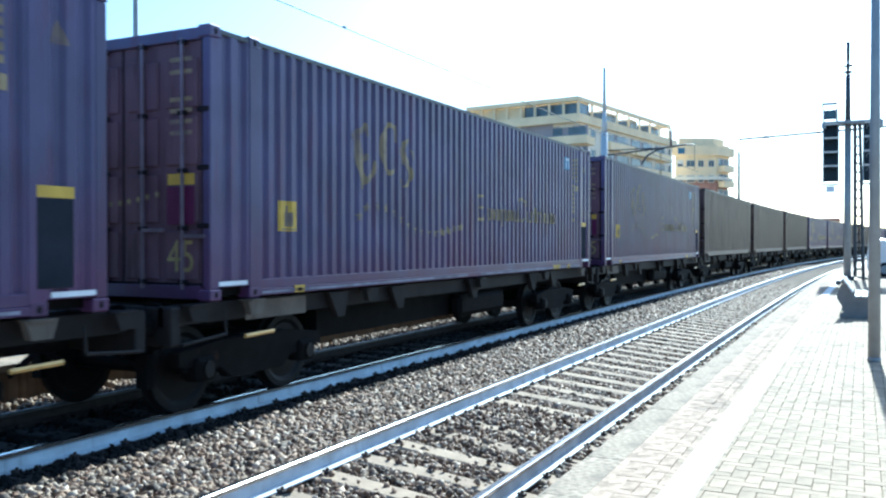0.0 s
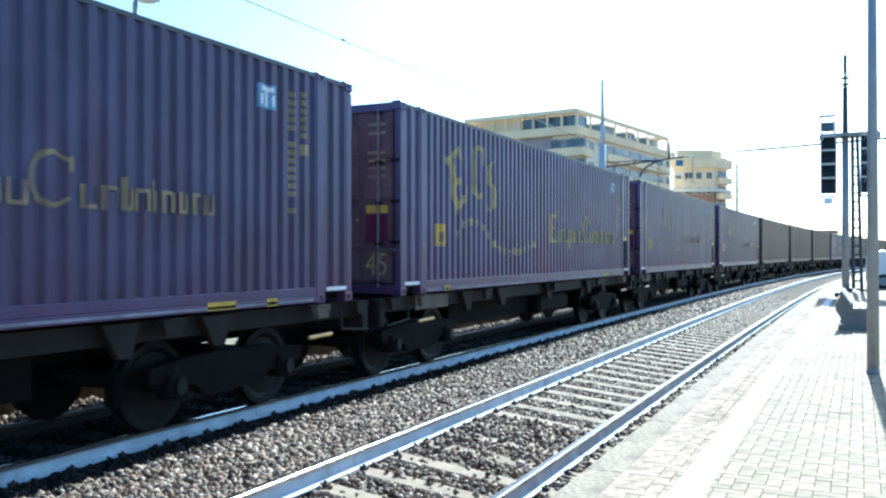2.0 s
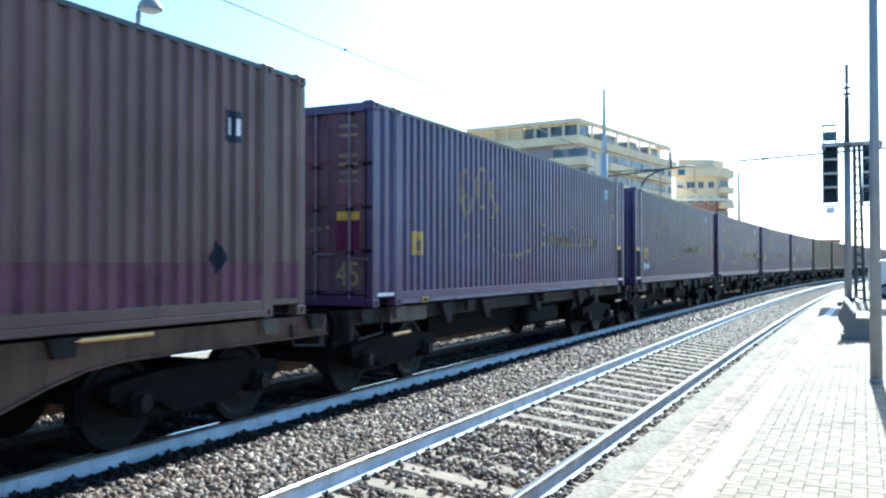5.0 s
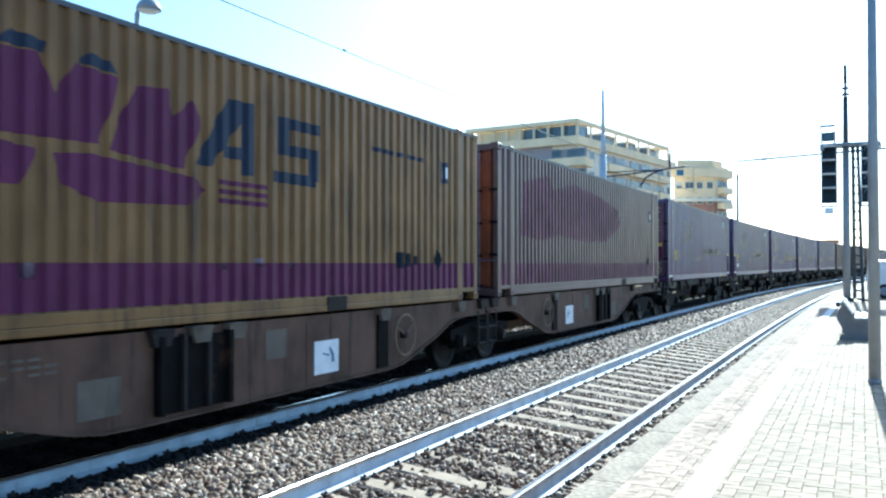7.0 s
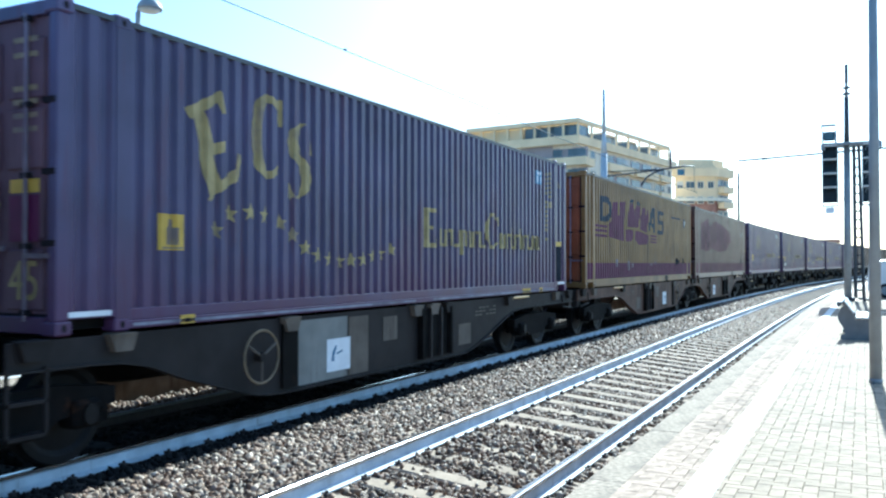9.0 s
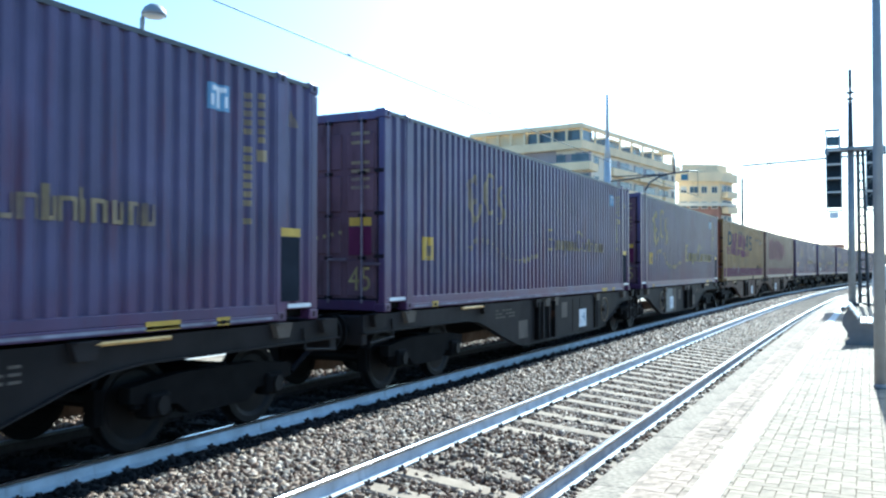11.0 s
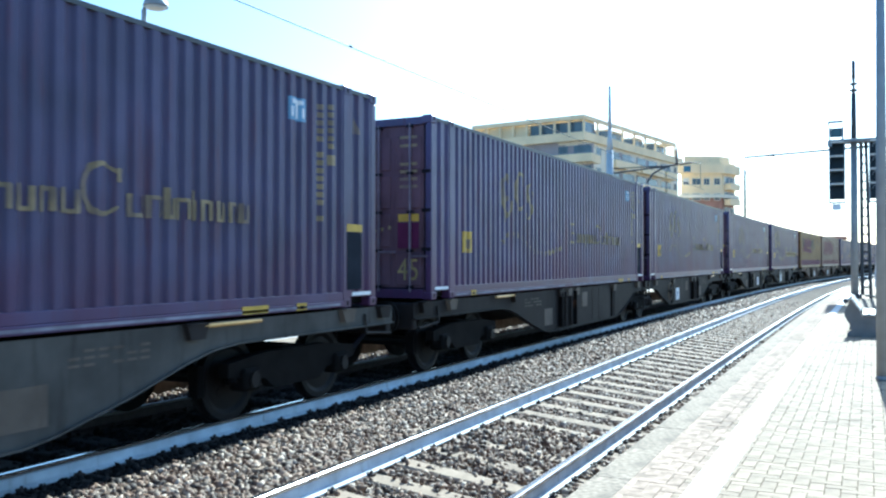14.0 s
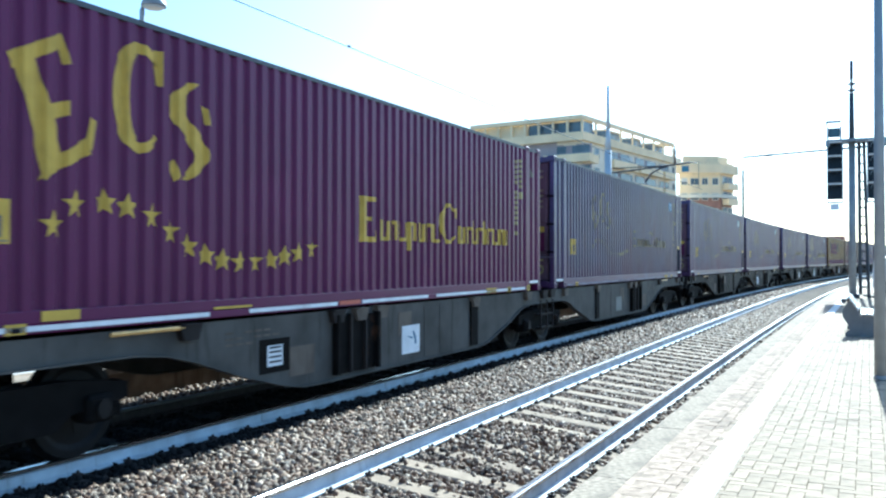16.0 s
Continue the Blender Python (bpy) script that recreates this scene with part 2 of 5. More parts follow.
def rod(bm, a, b, r0, r1=None, n=10, caps=True):
    a, b = Vector(a), Vector(b)
    r1 = r0 if r1 is None else r1
    q = (b - a).to_track_quat("Z", "Y")
    rings = []
    for p, r in ((a, r0), (b, r1)):
        rings.append([bm.verts.new(p + q @ Vector((math.cos(k * math.tau / n) * r, math.sin(k * math.tau / n) * r, 0))) for k in range(n)])
    for k in range(n):
        bm.faces.new((rings[0][k], rings[0][(k + 1) % n], rings[1][(k + 1) % n], rings[1][k]))
    if caps:
        bm.faces.new(rings[0][::-1]), bm.faces.new(rings[1])


def lathe(bm, rings, centre=(0, 0, 0), axis="z", n=16):
    """Rings of (radius, height) turned round an axis through centre."""
    c = Vector(centre)
    loops = []
    for r, h in rings:
        row = []
        for k in range(n):
            ca, sa = math.cos(k * math.tau / n) * r, math.sin(k * math.tau / n) * r
            row.append(bm.verts.new(c + Vector({"z": (ca, sa, h), "y": (ca, h, sa), "x": (h, ca, sa)}[axis])))
        loops.append(row)
    for a, b in zip(loops, loops[1:]):
        for k in range(n):
            bm.faces.new((a[k], a[(k + 1) % n], b[(k + 1) % n], b[k]))
    bm.faces.new(loops[0][::-1]), bm.faces.new(loops[-1])


SHAPE = Matrix()  # from drawing units to metres: across and up, for the rolling stock


def part(name, bm, material, parent=None, label="", smooth=False):
    bm.transform(SHAPE)
    bmesh.ops.recalc_face_normals(bm, faces=bm.faces)
    me = bpy.data.meshes.new(name)
    bm.to_mesh(me)
    bm.free()
    if smooth:
        for p in me.polygons:
            p.use_smooth = True
    me.materials.append(material)
    ob = new(name, me)
    ob.parent = parent
    if label:
        ob["label"] = label
    return ob


def piece(name, material, parent, fn, label="", smooth=False):
    bm = bmesh.new()
    fn(bm)
    return part(name, bm, material, parent, label, smooth)


def boxes(name, material, parent, *dims, bevel=0.0, label=""):
    bm = bmesh.new()
    for d in dims:
        box(bm, *d, bevel=bevel)
    return part(name, bm, material, parent, label)


def thing(name, label, category, group="", kind="", m=None):
    ob = tagged(new(name), label, category, group, kind)
    if m is not None:
        ob.matrix_basis = m
    return ob


# ---- the line of the railway: straight at first, easing into a bend to the right ----
S0, EASE, BEND = 3.96, 40.07, 0.00108
STEP = 0.25
_s = np.arange(-120, 900, STEP)
_e = np.maximum(_s - S0, 0)
_th = np.where(_e < EASE, BEND * _e * _e / 2 / EASE, BEND * (_e - EASE / 2))
_i0 = int(120 / STEP)
_x = np.concatenate(([0], np.cumsum((np.cos(_th[1:]) + np.cos(_th[:-1])) / 2 * STEP)))
_y = -np.concatenate(([0], np.cumsum((np.sin(_th[1:]) + np.sin(_th[:-1])) / 2 * STEP)))
_x, _y = _x - _x[_i0], _y - _y[_i0]


def line_at(s, lat=0.0):
    """Place and heading (radians, turning right) at s metres along, lat metres to the left."""
    th = float(np.interp(s, _s, _th))
    return float(np.interp(s, _s, _x)) + math.sin(th) * lat, float(np.interp(s, _s, _y)) + math.cos(th) * lat, th


def on_line(s, lat, z):
    x, y, _ = line_at(s, lat)
    return Vector((x, y, z))


def sweep(bm, outline, ss, closed=True):
    """An outline of (lat, z) drawn along the railway."""
    rows = [[bm.verts.new(on_line(s, lat, z)) for lat, z in outline] for s in ss]
    n = len(outline)
    for a, b in zip(rows, rows[1:]):
        for k in range(n if closed else n - 1):
            bm.faces.new((a[k], b[k], b[(k + 1) % n], a[(k + 1) % n]))
    if closed:
        bm.faces.new(rows[0]), bm.faces.new(rows[-1][::-1])


NEAR = [-100 + 5.0 * i for i in range(18)] + [i * 1.0 for i in range(-10, 60)] + [60 + i * 4.0 for i in range(0, 86)]
TRAIN_LAT, NEAR_LAT, HALF = 7.36, 3.443, 0.7735
PLAT = 0.252
CANT = 0.102  # the empty track leans into the bend
SIZE = Matrix.Scale(1.29, 4)


def lean(lat):
    """How far the canted bed lies below its outer rail."""
    return CANT * np.minimum(lat - (NEAR_LAT + HALF), 0.0)


# ---- ground ----
bm = bmesh.new()
R = 4000
vs = [bm.verts.new((math.cos(a) * r, math.sin(a) * r, -0.62)) for r in (60, 400, R) for a in [k * math.tau / 48 for k in range(48)]]
c0 = bm.verts.new((0, 0, -0.62))
for k in range(48):
    k2 = (k + 1) % 48
    bm.faces.new((c0, vs[k], vs[k2]))
    for r in (0, 48):
        bm.faces.new((vs[r + k], vs[r + 48 + k], vs[r + 48 + k2], vs[r + k2]))
tagged(part("ground", bm, M["earth"]), "dry pale earth round the station", "ground", kind="structure")

bm = bmesh.new()
sweep(bm, [(1.79, -0.6), (1.79, -0.455), (4.2, -0.215), (4.75, -0.205), (5.3, -0.175), (6.05, -0.19), (6.3, -0.235), (8.25, -0.215), (8.5, -0.13), (9.03, -0.11), (9.03, -0.6)], NEAR)
tagged(part("ballast_bed", bm, M["bed"]), "bed of brown crushed stone under the tracks", "ballast", kind="structure")


# ---- tracks ----
def rail_mesh(bm_top, bm_side, lat, dz):
    h = 0.036
    sweep(bm_top, [(lat - h, dz - 0.036), (lat - h, dz - 0.008), (lat - h + 0.01, dz), (lat + h - 0.01, dz), (lat + h, dz - 0.008), (lat + h, dz - 0.036)], NEAR)
    sweep(bm_side, [(lat - 0.075, dz - 0.172), (lat - 0.075, dz - 0.160), (lat - 0.012, dz - 0.136), (lat - 0.010, dz - 0.058), (lat - h, dz - 0.0365), (lat + h, dz - 0.0365),
                    (lat + 0.010, dz - 0.058), (lat + 0.012, dz - 0.136), (lat + 0.075, dz - 0.160), (lat + 0.075, dz - 0.172)], NEAR)


def sleeper_bm():
    bm = bmesh.new()
    pts = [(-0.135, -0.06), (-0.135, 0.02), (-0.115, 0.035), (0.115, 0.035), (0.135, 0.02), (0.135, -0.06)]
    prism(bm, pts, -1.25, 1.25)
    return bm


def clip_bm():
    bm = bmesh.new()
    for sgn in (-1, 1):
        prism(bm, [(-0.038, 0), (-0.036, 0.018), (-0.022, 0.028), (0.022, 0.028), (0.036, 0.018), (0.038, 0)], sgn * 0.055, sgn * 0.125)
        rod(bm, (0, sgn * 0.095, 0.02), (0, sgn * 0.095, 0.050), 0.015, n=6)
    return bm


def mesh_of(name, bm, material):
    bmesh.ops.recalc_face_normals(bm, faces=bm.faces)
    me = bpy.data.meshes.new(name)
    bm.to_mesh(me)
    bm.free()
    me.materials.append(material)
    return me


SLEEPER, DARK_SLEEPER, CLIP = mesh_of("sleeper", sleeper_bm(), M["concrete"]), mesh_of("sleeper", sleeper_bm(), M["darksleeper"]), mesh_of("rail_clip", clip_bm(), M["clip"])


def track(name, lat, label, first, spacing, near_end, block, rest_material, cant):
    t = thing(name, label, "railway track", kind="structure")
    roll = math.degrees(math.atan(cant))
    drop = lambda side: cant * (side - 1) * HALF
    for side in (-1, 1):
        bt, bs = bmesh.new(), bmesh.new()
        rail_mesh(bt, bs, lat + side * HALF, drop(side))
        dark = lat > 5 and side > 0
        web = part("rail", bs, M["clip"] if dark else M["railside"], t, "dark brown rail" if dark else "rail with whitewashed sides")
        # The far head is dimmed: shade under the train put into its colour.
        part("rail_head", bt, M["railshade" if dark else "railtop"], web, "running surface darkened for the train's shade" if dark else "shiny worn running surface")
    s = first
    rest, restc = bmesh.new(), bmesh.new()
    while s < 170:
        x, y, th = line_at(s, lat)
        spots = [(block, sleeper_bm, rest, pose(x, y, drop(0) - 0.205, roll, 0, -math.degrees(th)))]
        for side in (-1, 1):
            x2, y2, _ = line_at(s, lat + side * HALF)
            spots.append((CLIP, clip_bm, restc, pose(x2, y2, drop(side) - 0.168, roll, 0, -math.degrees(th))))
        for mesh, shape, joined, m in spots:
            if s < near_end:
                o = new(mesh.name, mesh)
                o.matrix_basis, o.parent = m, t
            else:
                b = shape()
                b.transform(m)
                me = bpy.data.meshes.new("tmp")
                b.to_mesh(me)
                b.free()
                joined.from_mesh(me)
                bpy.data.meshes.remove(me)
        s += spacing
    tagged(part("sleepers_beyond", rest, rest_material, t), kind="stuff")
    tagged(part("rail_clips_beyond", restc, M["clip"], t), kind="stuff")
    return t


SLEEPER_0, SPACING = 6.08, 0.632
track("track_near", NEAR_LAT, "empty track with concrete sleepers and white rails", SLEEPER_0 - 22 * SPACING, SPACING, 42, SLEEPER, M["concrete"], CANT)
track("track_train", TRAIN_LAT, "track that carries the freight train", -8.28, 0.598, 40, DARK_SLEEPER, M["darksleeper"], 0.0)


# ---- loose ballast stones ----
def stones(name, zones, material, label):
    rng = np.random.default_rng(5)
    t = (1 + 5 ** 0.5) / 2
    V = np.array([(-1, t, 0), (1, t, 0), (-1, -t, 0), (1, -t, 0), (0, -1, t), (0, 1, t), (0, -1, -t), (0, 1, -t), (t, 0, -1), (t, 0, 1), (-t, 0, -1), (-t, 0, 1)])
    V /= np.linalg.norm(V[0])
    F = np.array([(0, 11, 5), (0, 5, 1), (0, 1, 7), (0, 7, 10), (0, 10, 11), (1, 5, 9), (5, 11, 4), (11, 10, 2), (10, 7, 6), (7, 1, 8),
                  (3, 9, 4), (3, 4, 2), (3, 2, 6), (3, 6, 8), (3, 8, 9), (4, 9, 5), (2, 4, 11), (6, 2, 10), (8, 6, 7), (9, 8, 1)])
    allv = []
    for s0, s1, l0, l1, z0, n, r0, r1, skip in zones:
        s, lat = rng.uniform(s0, s1, n), rng.uniform(l0, l1, n)
        keep = np.ones(n, bool)
        if skip:
            keep &= (np.abs((s - SLEEPER_0 + SPACING / 2) % SPACING - SPACING / 2) > 0.13) | (rng.random(n) < 0.10)
            for side in (-1, 1):
                keep &= np.abs(lat - NEAR_LAT - side * HALF) > 0.085
        s, lat = s[keep], lat[keep]
        n = len(s)
        th = np.interp(s, _s, _th)
        c = np.stack([np.interp(s, _s, _x) + np.sin(th) * lat, np.interp(s, _s, _y) + np.cos(th) * lat, z0 + lean(lat) + rng.uniform(-0.014, 0.036, n)], 1)
        q = rng.normal(size=(n, 4))
        q /= np.linalg.norm(q, axis=1, keepdims=True)
        w, x, y, z = q.T
        Rm = np.stack([1 - 2 * (y * y + z * z), 2 * (x * y - z * w), 2 * (x * z + y * w), 2 * (x * y + z * w), 1 - 2 * (x * x + z * z), 2 * (y * z - x * w),
                       2 * (x * z - y * w), 2 * (y * z + x * w), 1 - 2 * (x * x + y * y)], 1).reshape(n, 3, 3)
        sc = rng.uniform(r0, r1, (n, 1, 1)) * rng.uniform(0.5, 1.5, (n, 1, 3))
        loc = V[None] * sc * rng.uniform(0.55, 1.32, (n, 12, 1))
        allv.append(np.einsum("nij,nkj->nki", Rm, loc) + c[:, None])
    P = np.concatenate(allv)
    n = len(P)
    faces = (F[None] + 12 * np.arange(n)[:, None, None]).reshape(-1)
    me = bpy.data.meshes.new(name)
    me.vertices.add(n * 12)
    me.vertices.foreach_set("co", P.reshape(-1))
    me.loops.add(len(faces))
    me.loops.foreach_set("vertex_index", faces.astype(np.int32))
    me.polygons.add(n * 20)
    me.polygons.foreach_set("loop_start", np.arange(0, n * 60, 3, dtype=np.int32))
    me.update(calc_edges=True)
    me.materials.append(material)
    return tagged(new(name, me), label, "ballast", kind="stuff")


stones("ballast_stones", [
    (-9.0, 1.2, 4.31, 6.26, -0.165, 9000, 0.028, 0.050, False), (-9.0, 3.6, 2.76, 4.13, -0.196, 6500, 0.028, 0.046, True), (-9.0, 3.6, 1.83, 2.58, -0.20, 2600, 0.028, 0.050, True), (-9.0, 2.0, 8.5, 8.98, -0.09, 1500, 0.028, 0.05, False),
    (1.2, 14.5, 4.31, 5.95, -0.165, 20000, 0.023, 0.045, False), (14.5, 29.0, 4.31, 6.10, -0.165, 13000, 0.028, 0.050, False),
    (29.0, 75.0, 4.31, 6.26, -0.165, 11000, 0.045, 0.075, False),
    (3.6, 17.0, 2.76, 4.13, -0.216, 17000, 0.020, 0.037, True), (17.0, 45.0, 2.76, 4.13, -0.226, 10000, 0.028, 0.050, True),
    (3.6, 17.0, 1.83, 2.58, -0.20, 6500, 0.022, 0.044, True), (17.0, 45.0, 1.83, 2.58, -0.20, 4500, 0.030, 0.055, True),
    (2.0, 45.0, 8.5, 8.98, -0.095, 5500, 0.026, 0.046, False),
    (7.6, 9.8, 2.77, 4.12, -0.178, 700, 0.020, 0.037, False), (3.9, 7.6, 2.77, 4.12, -0.168, 170, 0.020, 0.037, False)],
    M["stone"], "loose brown and grey crushed stones between the rails")
# darkened stones where the train's shade lies, under it and along the rails
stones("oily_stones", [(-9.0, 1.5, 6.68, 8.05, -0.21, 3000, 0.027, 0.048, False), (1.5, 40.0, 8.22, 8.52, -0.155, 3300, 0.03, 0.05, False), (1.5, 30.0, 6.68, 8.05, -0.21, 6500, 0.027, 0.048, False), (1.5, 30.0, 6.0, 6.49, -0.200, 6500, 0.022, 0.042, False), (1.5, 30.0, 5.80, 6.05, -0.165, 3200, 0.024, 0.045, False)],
       M["oily"], "dark stones under and beside the train, shade put into their colour")


# ---- containers ----
LEN, WID, BOT, TOP = 13.70, 2.40, 0.945, 3.125  # drawing units
BOX_SHAPE = Matrix(((1, 0, 0, 0), (0, 1.0625, 0, 0), (0, 0, 1.3257, -0.0588), (0, 0, 0, 1)))
WAGON_SHAPE = Matrix.Diagonal((1, 1.0625, 1.2635, 1))
RIB, DEEP, POST = 0.217, 0.036, 0.72
HL, HW = LEN / 2, WID / 2
SHEET0, SHEET1 = BOT + 0.155, TOP - 0.05


def ribs(u0, u1):
    """The zigzag of a corrugated sheet from u0 to u1: (u, depth)."""
    n = max(1, round((u1 - u0) / RIB))
    p = (u1 - u0) / n
    out = [(u0, 0.0)]
    for k in range(n):
        a = u0 + k * p
        out += [(a + 0.24 * p, 0.0), (a + 0.40 * p, DEEP), (a + 0.66 * p, DEEP), (a + 0.82 * p, 0.0)]
    return out + [(u1, 0.0)]


WAVE = ribs(0.13, POST - 0.07) + ribs(POST + 0.09, LEN - POST - 0.09) + ribs(LEN - POST + 0.07, LEN - 0.13)
WU, WD = [u for u, _ in WAVE], [d for _, d in WAVE]


def sheet(bm, side):
    rows = []
    for z in (SHEET0, SHEET1):
        rows.append([bm.verts.new((u - HL, side * (HW - 0.006 - d), z)) for u, d in WAVE])
    for k in range(len(WAVE) - 1):
        bm.faces.new((rows[0][k], rows[0][k + 1], rows[1][k + 1], rows[1][k]))


def decal(name, material, parent, outlines, label="", lift=0.004, layered=False):
    """Flat outlines of (u, z) laid over the ribs of the right-hand side."""
    bm = bmesh.new()
    for k, o in enumerate(outlines):
        bm.faces.new([bm.verts.new((u, 0.0004 * k if layered else 0, z)) for u, z in o])
    bmesh.ops.remove_doubles(bm, verts=bm.verts[:], dist=1e-4)
    bmesh.ops.triangulate(bm, faces=bm.faces[:])
    lo, hi = min(v.co.x for v in bm.verts), max(v.co.x for v in bm.verts)
    for u in WU:
        if lo < u < hi:
            bmesh.ops.bisect_plane(bm, geom=bm.verts[:] + bm.edges[:] + bm.faces[:], plane_co=(u, 0, 0), plane_no=(1, 0, 0), dist=1e-5)
    for v in bm.verts:
        u = v.co.x
        v.co = (u - HL, -(HW - 0.006 - float(np.interp(u, WU, WD))) - lift - v.co.y, v.co.z)
    return part(name, bm, material, parent, label)


def rect(u0, u1, z0, z1):
    return [(u0, z0), (u1, z0), (u1, z1), (u0, z1)]


def star(u, z, r):
    return [(u + math.sin(k * math.pi / 5) * (r, r * 0.42)[k % 2] * 1.0, z + math.cos(k * math.pi / 5) * (r, r * 0.42)[k % 2] * 0.80) for k in range(10)]


def arc(u, z, ru, rz, w, a0, a1, n=18, thin=0.35):
    """A crescent: thick in the middle of its sweep, thin at its ends."""
    out, back = [], []
    for k in range(n + 1):
        a = radians(a0 + (a1 - a0) * k / n)
        t = w * (thin + (1 - thin) * math.sin(math.pi * k / n))
        out.append((u + math.cos(a) * ru, z + math.sin(a) * rz))
        back.append((u + math.cos(a) * (ru - t), z + math.sin(a) * (rz - t * 0.6)))
    return [[out[k], out[k + 1], back[k + 1], back[k]] for k in range(n)]


def wave_mark(u, z, w, h, t, lean=0.0):
    """A ribbon that winds twice."""
    rows = []
    for k in range(25):
        p = k / 24
        a = (p - 0.5) * 2
        x = u + lean * a + math.sin(a * math.pi * 0.98) * -w * 0.5
        th = t * (0.45 + 0.55 * math.cos(a * math.pi * 0.5))
        rows.append(((x - th, z + a * h / 2), (x + th, z + a * h / 2)))
    return [[a[0], a[1], b[1], b[0]] for a, b in zip(rows, rows[1:])]


STARS = [(2.0, 1.676), (2.22, 1.815), (2.54, 1.842), (2.8, 1.824), (3.1, 1.77), (3.34, 1.666), (3.59, 1.558), (3.84, 1.487), (4.09, 1.45),
         (4.36, 1.434), (4.63, 1.441), (4.91, 1.453), (5.16, 1.483), (5.42, 1.515), (5.7, 1.56)]


def emblem_lines(c, ink, small=False, big=False):
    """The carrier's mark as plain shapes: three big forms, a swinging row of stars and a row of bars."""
    fm = lambda o: [(2.72 + (u - 1.55) * 0.80, 1.95 + (z - 1.90) * 0.78) for u, z in o] if small else [(1.47 + (u - 1.55) * 1.06, 1.91 + (z - 1.90) * 1.07) for u, z in o] if big else o
    fs = lambda u, z: (2.95 + (u - 2.0) * 0.87, 1.52 + (z - 1.434) * 0.65) if small else (u - 0.08, z - 0.04) if big else (u, z)
    ft = lambda o: [(6.85 + (u - 6.7) * 0.80, 1.70 + (z - 1.60) * 0.75) for u, z in o] if small else o
    slab = [[(1.62, 2.60), (1.80, 2.66), (2.08, 2.04), (1.90, 1.90)], [(1.55, 2.60), (2.06, 2.80), (2.08, 2.72), (1.62, 2.52)],
            [(1.82, 2.33), (2.12, 2.40), (2.12, 2.31), (1.86, 2.24)], [(1.85, 1.90), (2.33, 2.09), (2.30, 2.19), (1.94, 2.02)],
            [(2.00, 2.77), (2.07, 2.79), (2.13, 2.62), (2.07, 2.61)], [(2.28, 2.10), (2.34, 2.12), (2.38, 2.30), (2.32, 2.32)]]
    decal("emblem_form", ink, c, [fm(o) for o in slab], "leaning yellow form with three short arms", layered=True)
    decal("emblem_form", ink, c, [fm(o) for o in arc(2.86, 2.51, 0.31, 0.37, 0.185, 42, 318) + [[(3.02, 2.86), (3.13, 2.86), (3.13, 2.62), (3.08, 2.62)]]], "tall yellow crescent")
    decal("emblem_form", ink, c, [fm(o) for o in wave_mark(3.48, 2.35, 0.40, 0.70, 0.125, 0.07) + [[(3.22, 2.10), (3.30, 2.14), (3.36, 2.02), (3.30, 1.98)],
          [(3.66, 2.56), (3.73, 2.54), (3.76, 2.42), (3.71, 2.42)]]], "yellow winding ribbon form", layered=False)
    for u, z in STARS:
        decal("star", ink, c, [star(*fs(u, z), 0.08 if small else 0.125 if big else 0.105)])
    bars = [rect(6.75, 6.87, 1.61, 2.06), rect(6.70, 7.14, 1.60, 1.655), rect(6.70, 7.14, 2.02, 2.07), rect(6.87, 7.02, 1.82, 1.86), rect(7.10, 7.15, 1.62, 1.72)]
    u = 7.24
    for k, w in enumerate((0.26, 0.17, 0.24, 0.25, 0.21, 0.20, 0.25)):
        low = 1.52 if k == 3 else 1.62
        bars += [rect(u, u + 0.07, low, 1.84), rect(u + w - 0.06, u + w, 1.63, 1.83), rect(u + 0.03, u + w - 0.02, 1.80, 1.84) if k % 2 else rect(u + 0.03, u + w - 0.02, 1.62, 1.66)]
        u += w + 0.05
    tagged(decal("lettering", ink, c, [ft(o) for o in bars], "row of yellow bars in place of a trade name", layered=True), kind="stuff")
    bars = arc(9.42, 1.86, 0.30, 0.25, 0.11, 40, 320) + [rect(9.62, 9.68, 1.93, 2.06)]
    u = 9.80
    for k, w in enumerate((0.24, 0.25, 0.15, 0.22, 0.10, 0.25, 0.20, 0.19, 0.17)):
        high = 1.93 if k in (2, 4) else 1.84
        bars += [rect(u, u + 0.065, 1.62, high), rect(u + w - 0.05, u + w, 1.63, 1.83), rect(u + 0.03, u + w - 0.02, 1.80, 1.84) if k % 2 else rect(u + 0.03, u + w - 0.02, 1.62, 1.66)]
        u += w + 0.04
    tagged(decal("lettering", ink, c, [ft(o) for o in bars], "row of yellow bars in place of a trade name", layered=True), kind="stuff")


def text_mesh(body, size, name, material, parent, m, label=""):
    cu = bpy.data.curves.new(name, "FONT")
    cu.body, cu.size, cu.extrude, cu.align_x = body, size, 0.002, "CENTER"
    cu.materials.append(material)
    ob = new(name, cu)
    ob.matrix_basis, ob.parent = SHAPE @ m, parent
    if label:
        ob["label"] = label
    return ob


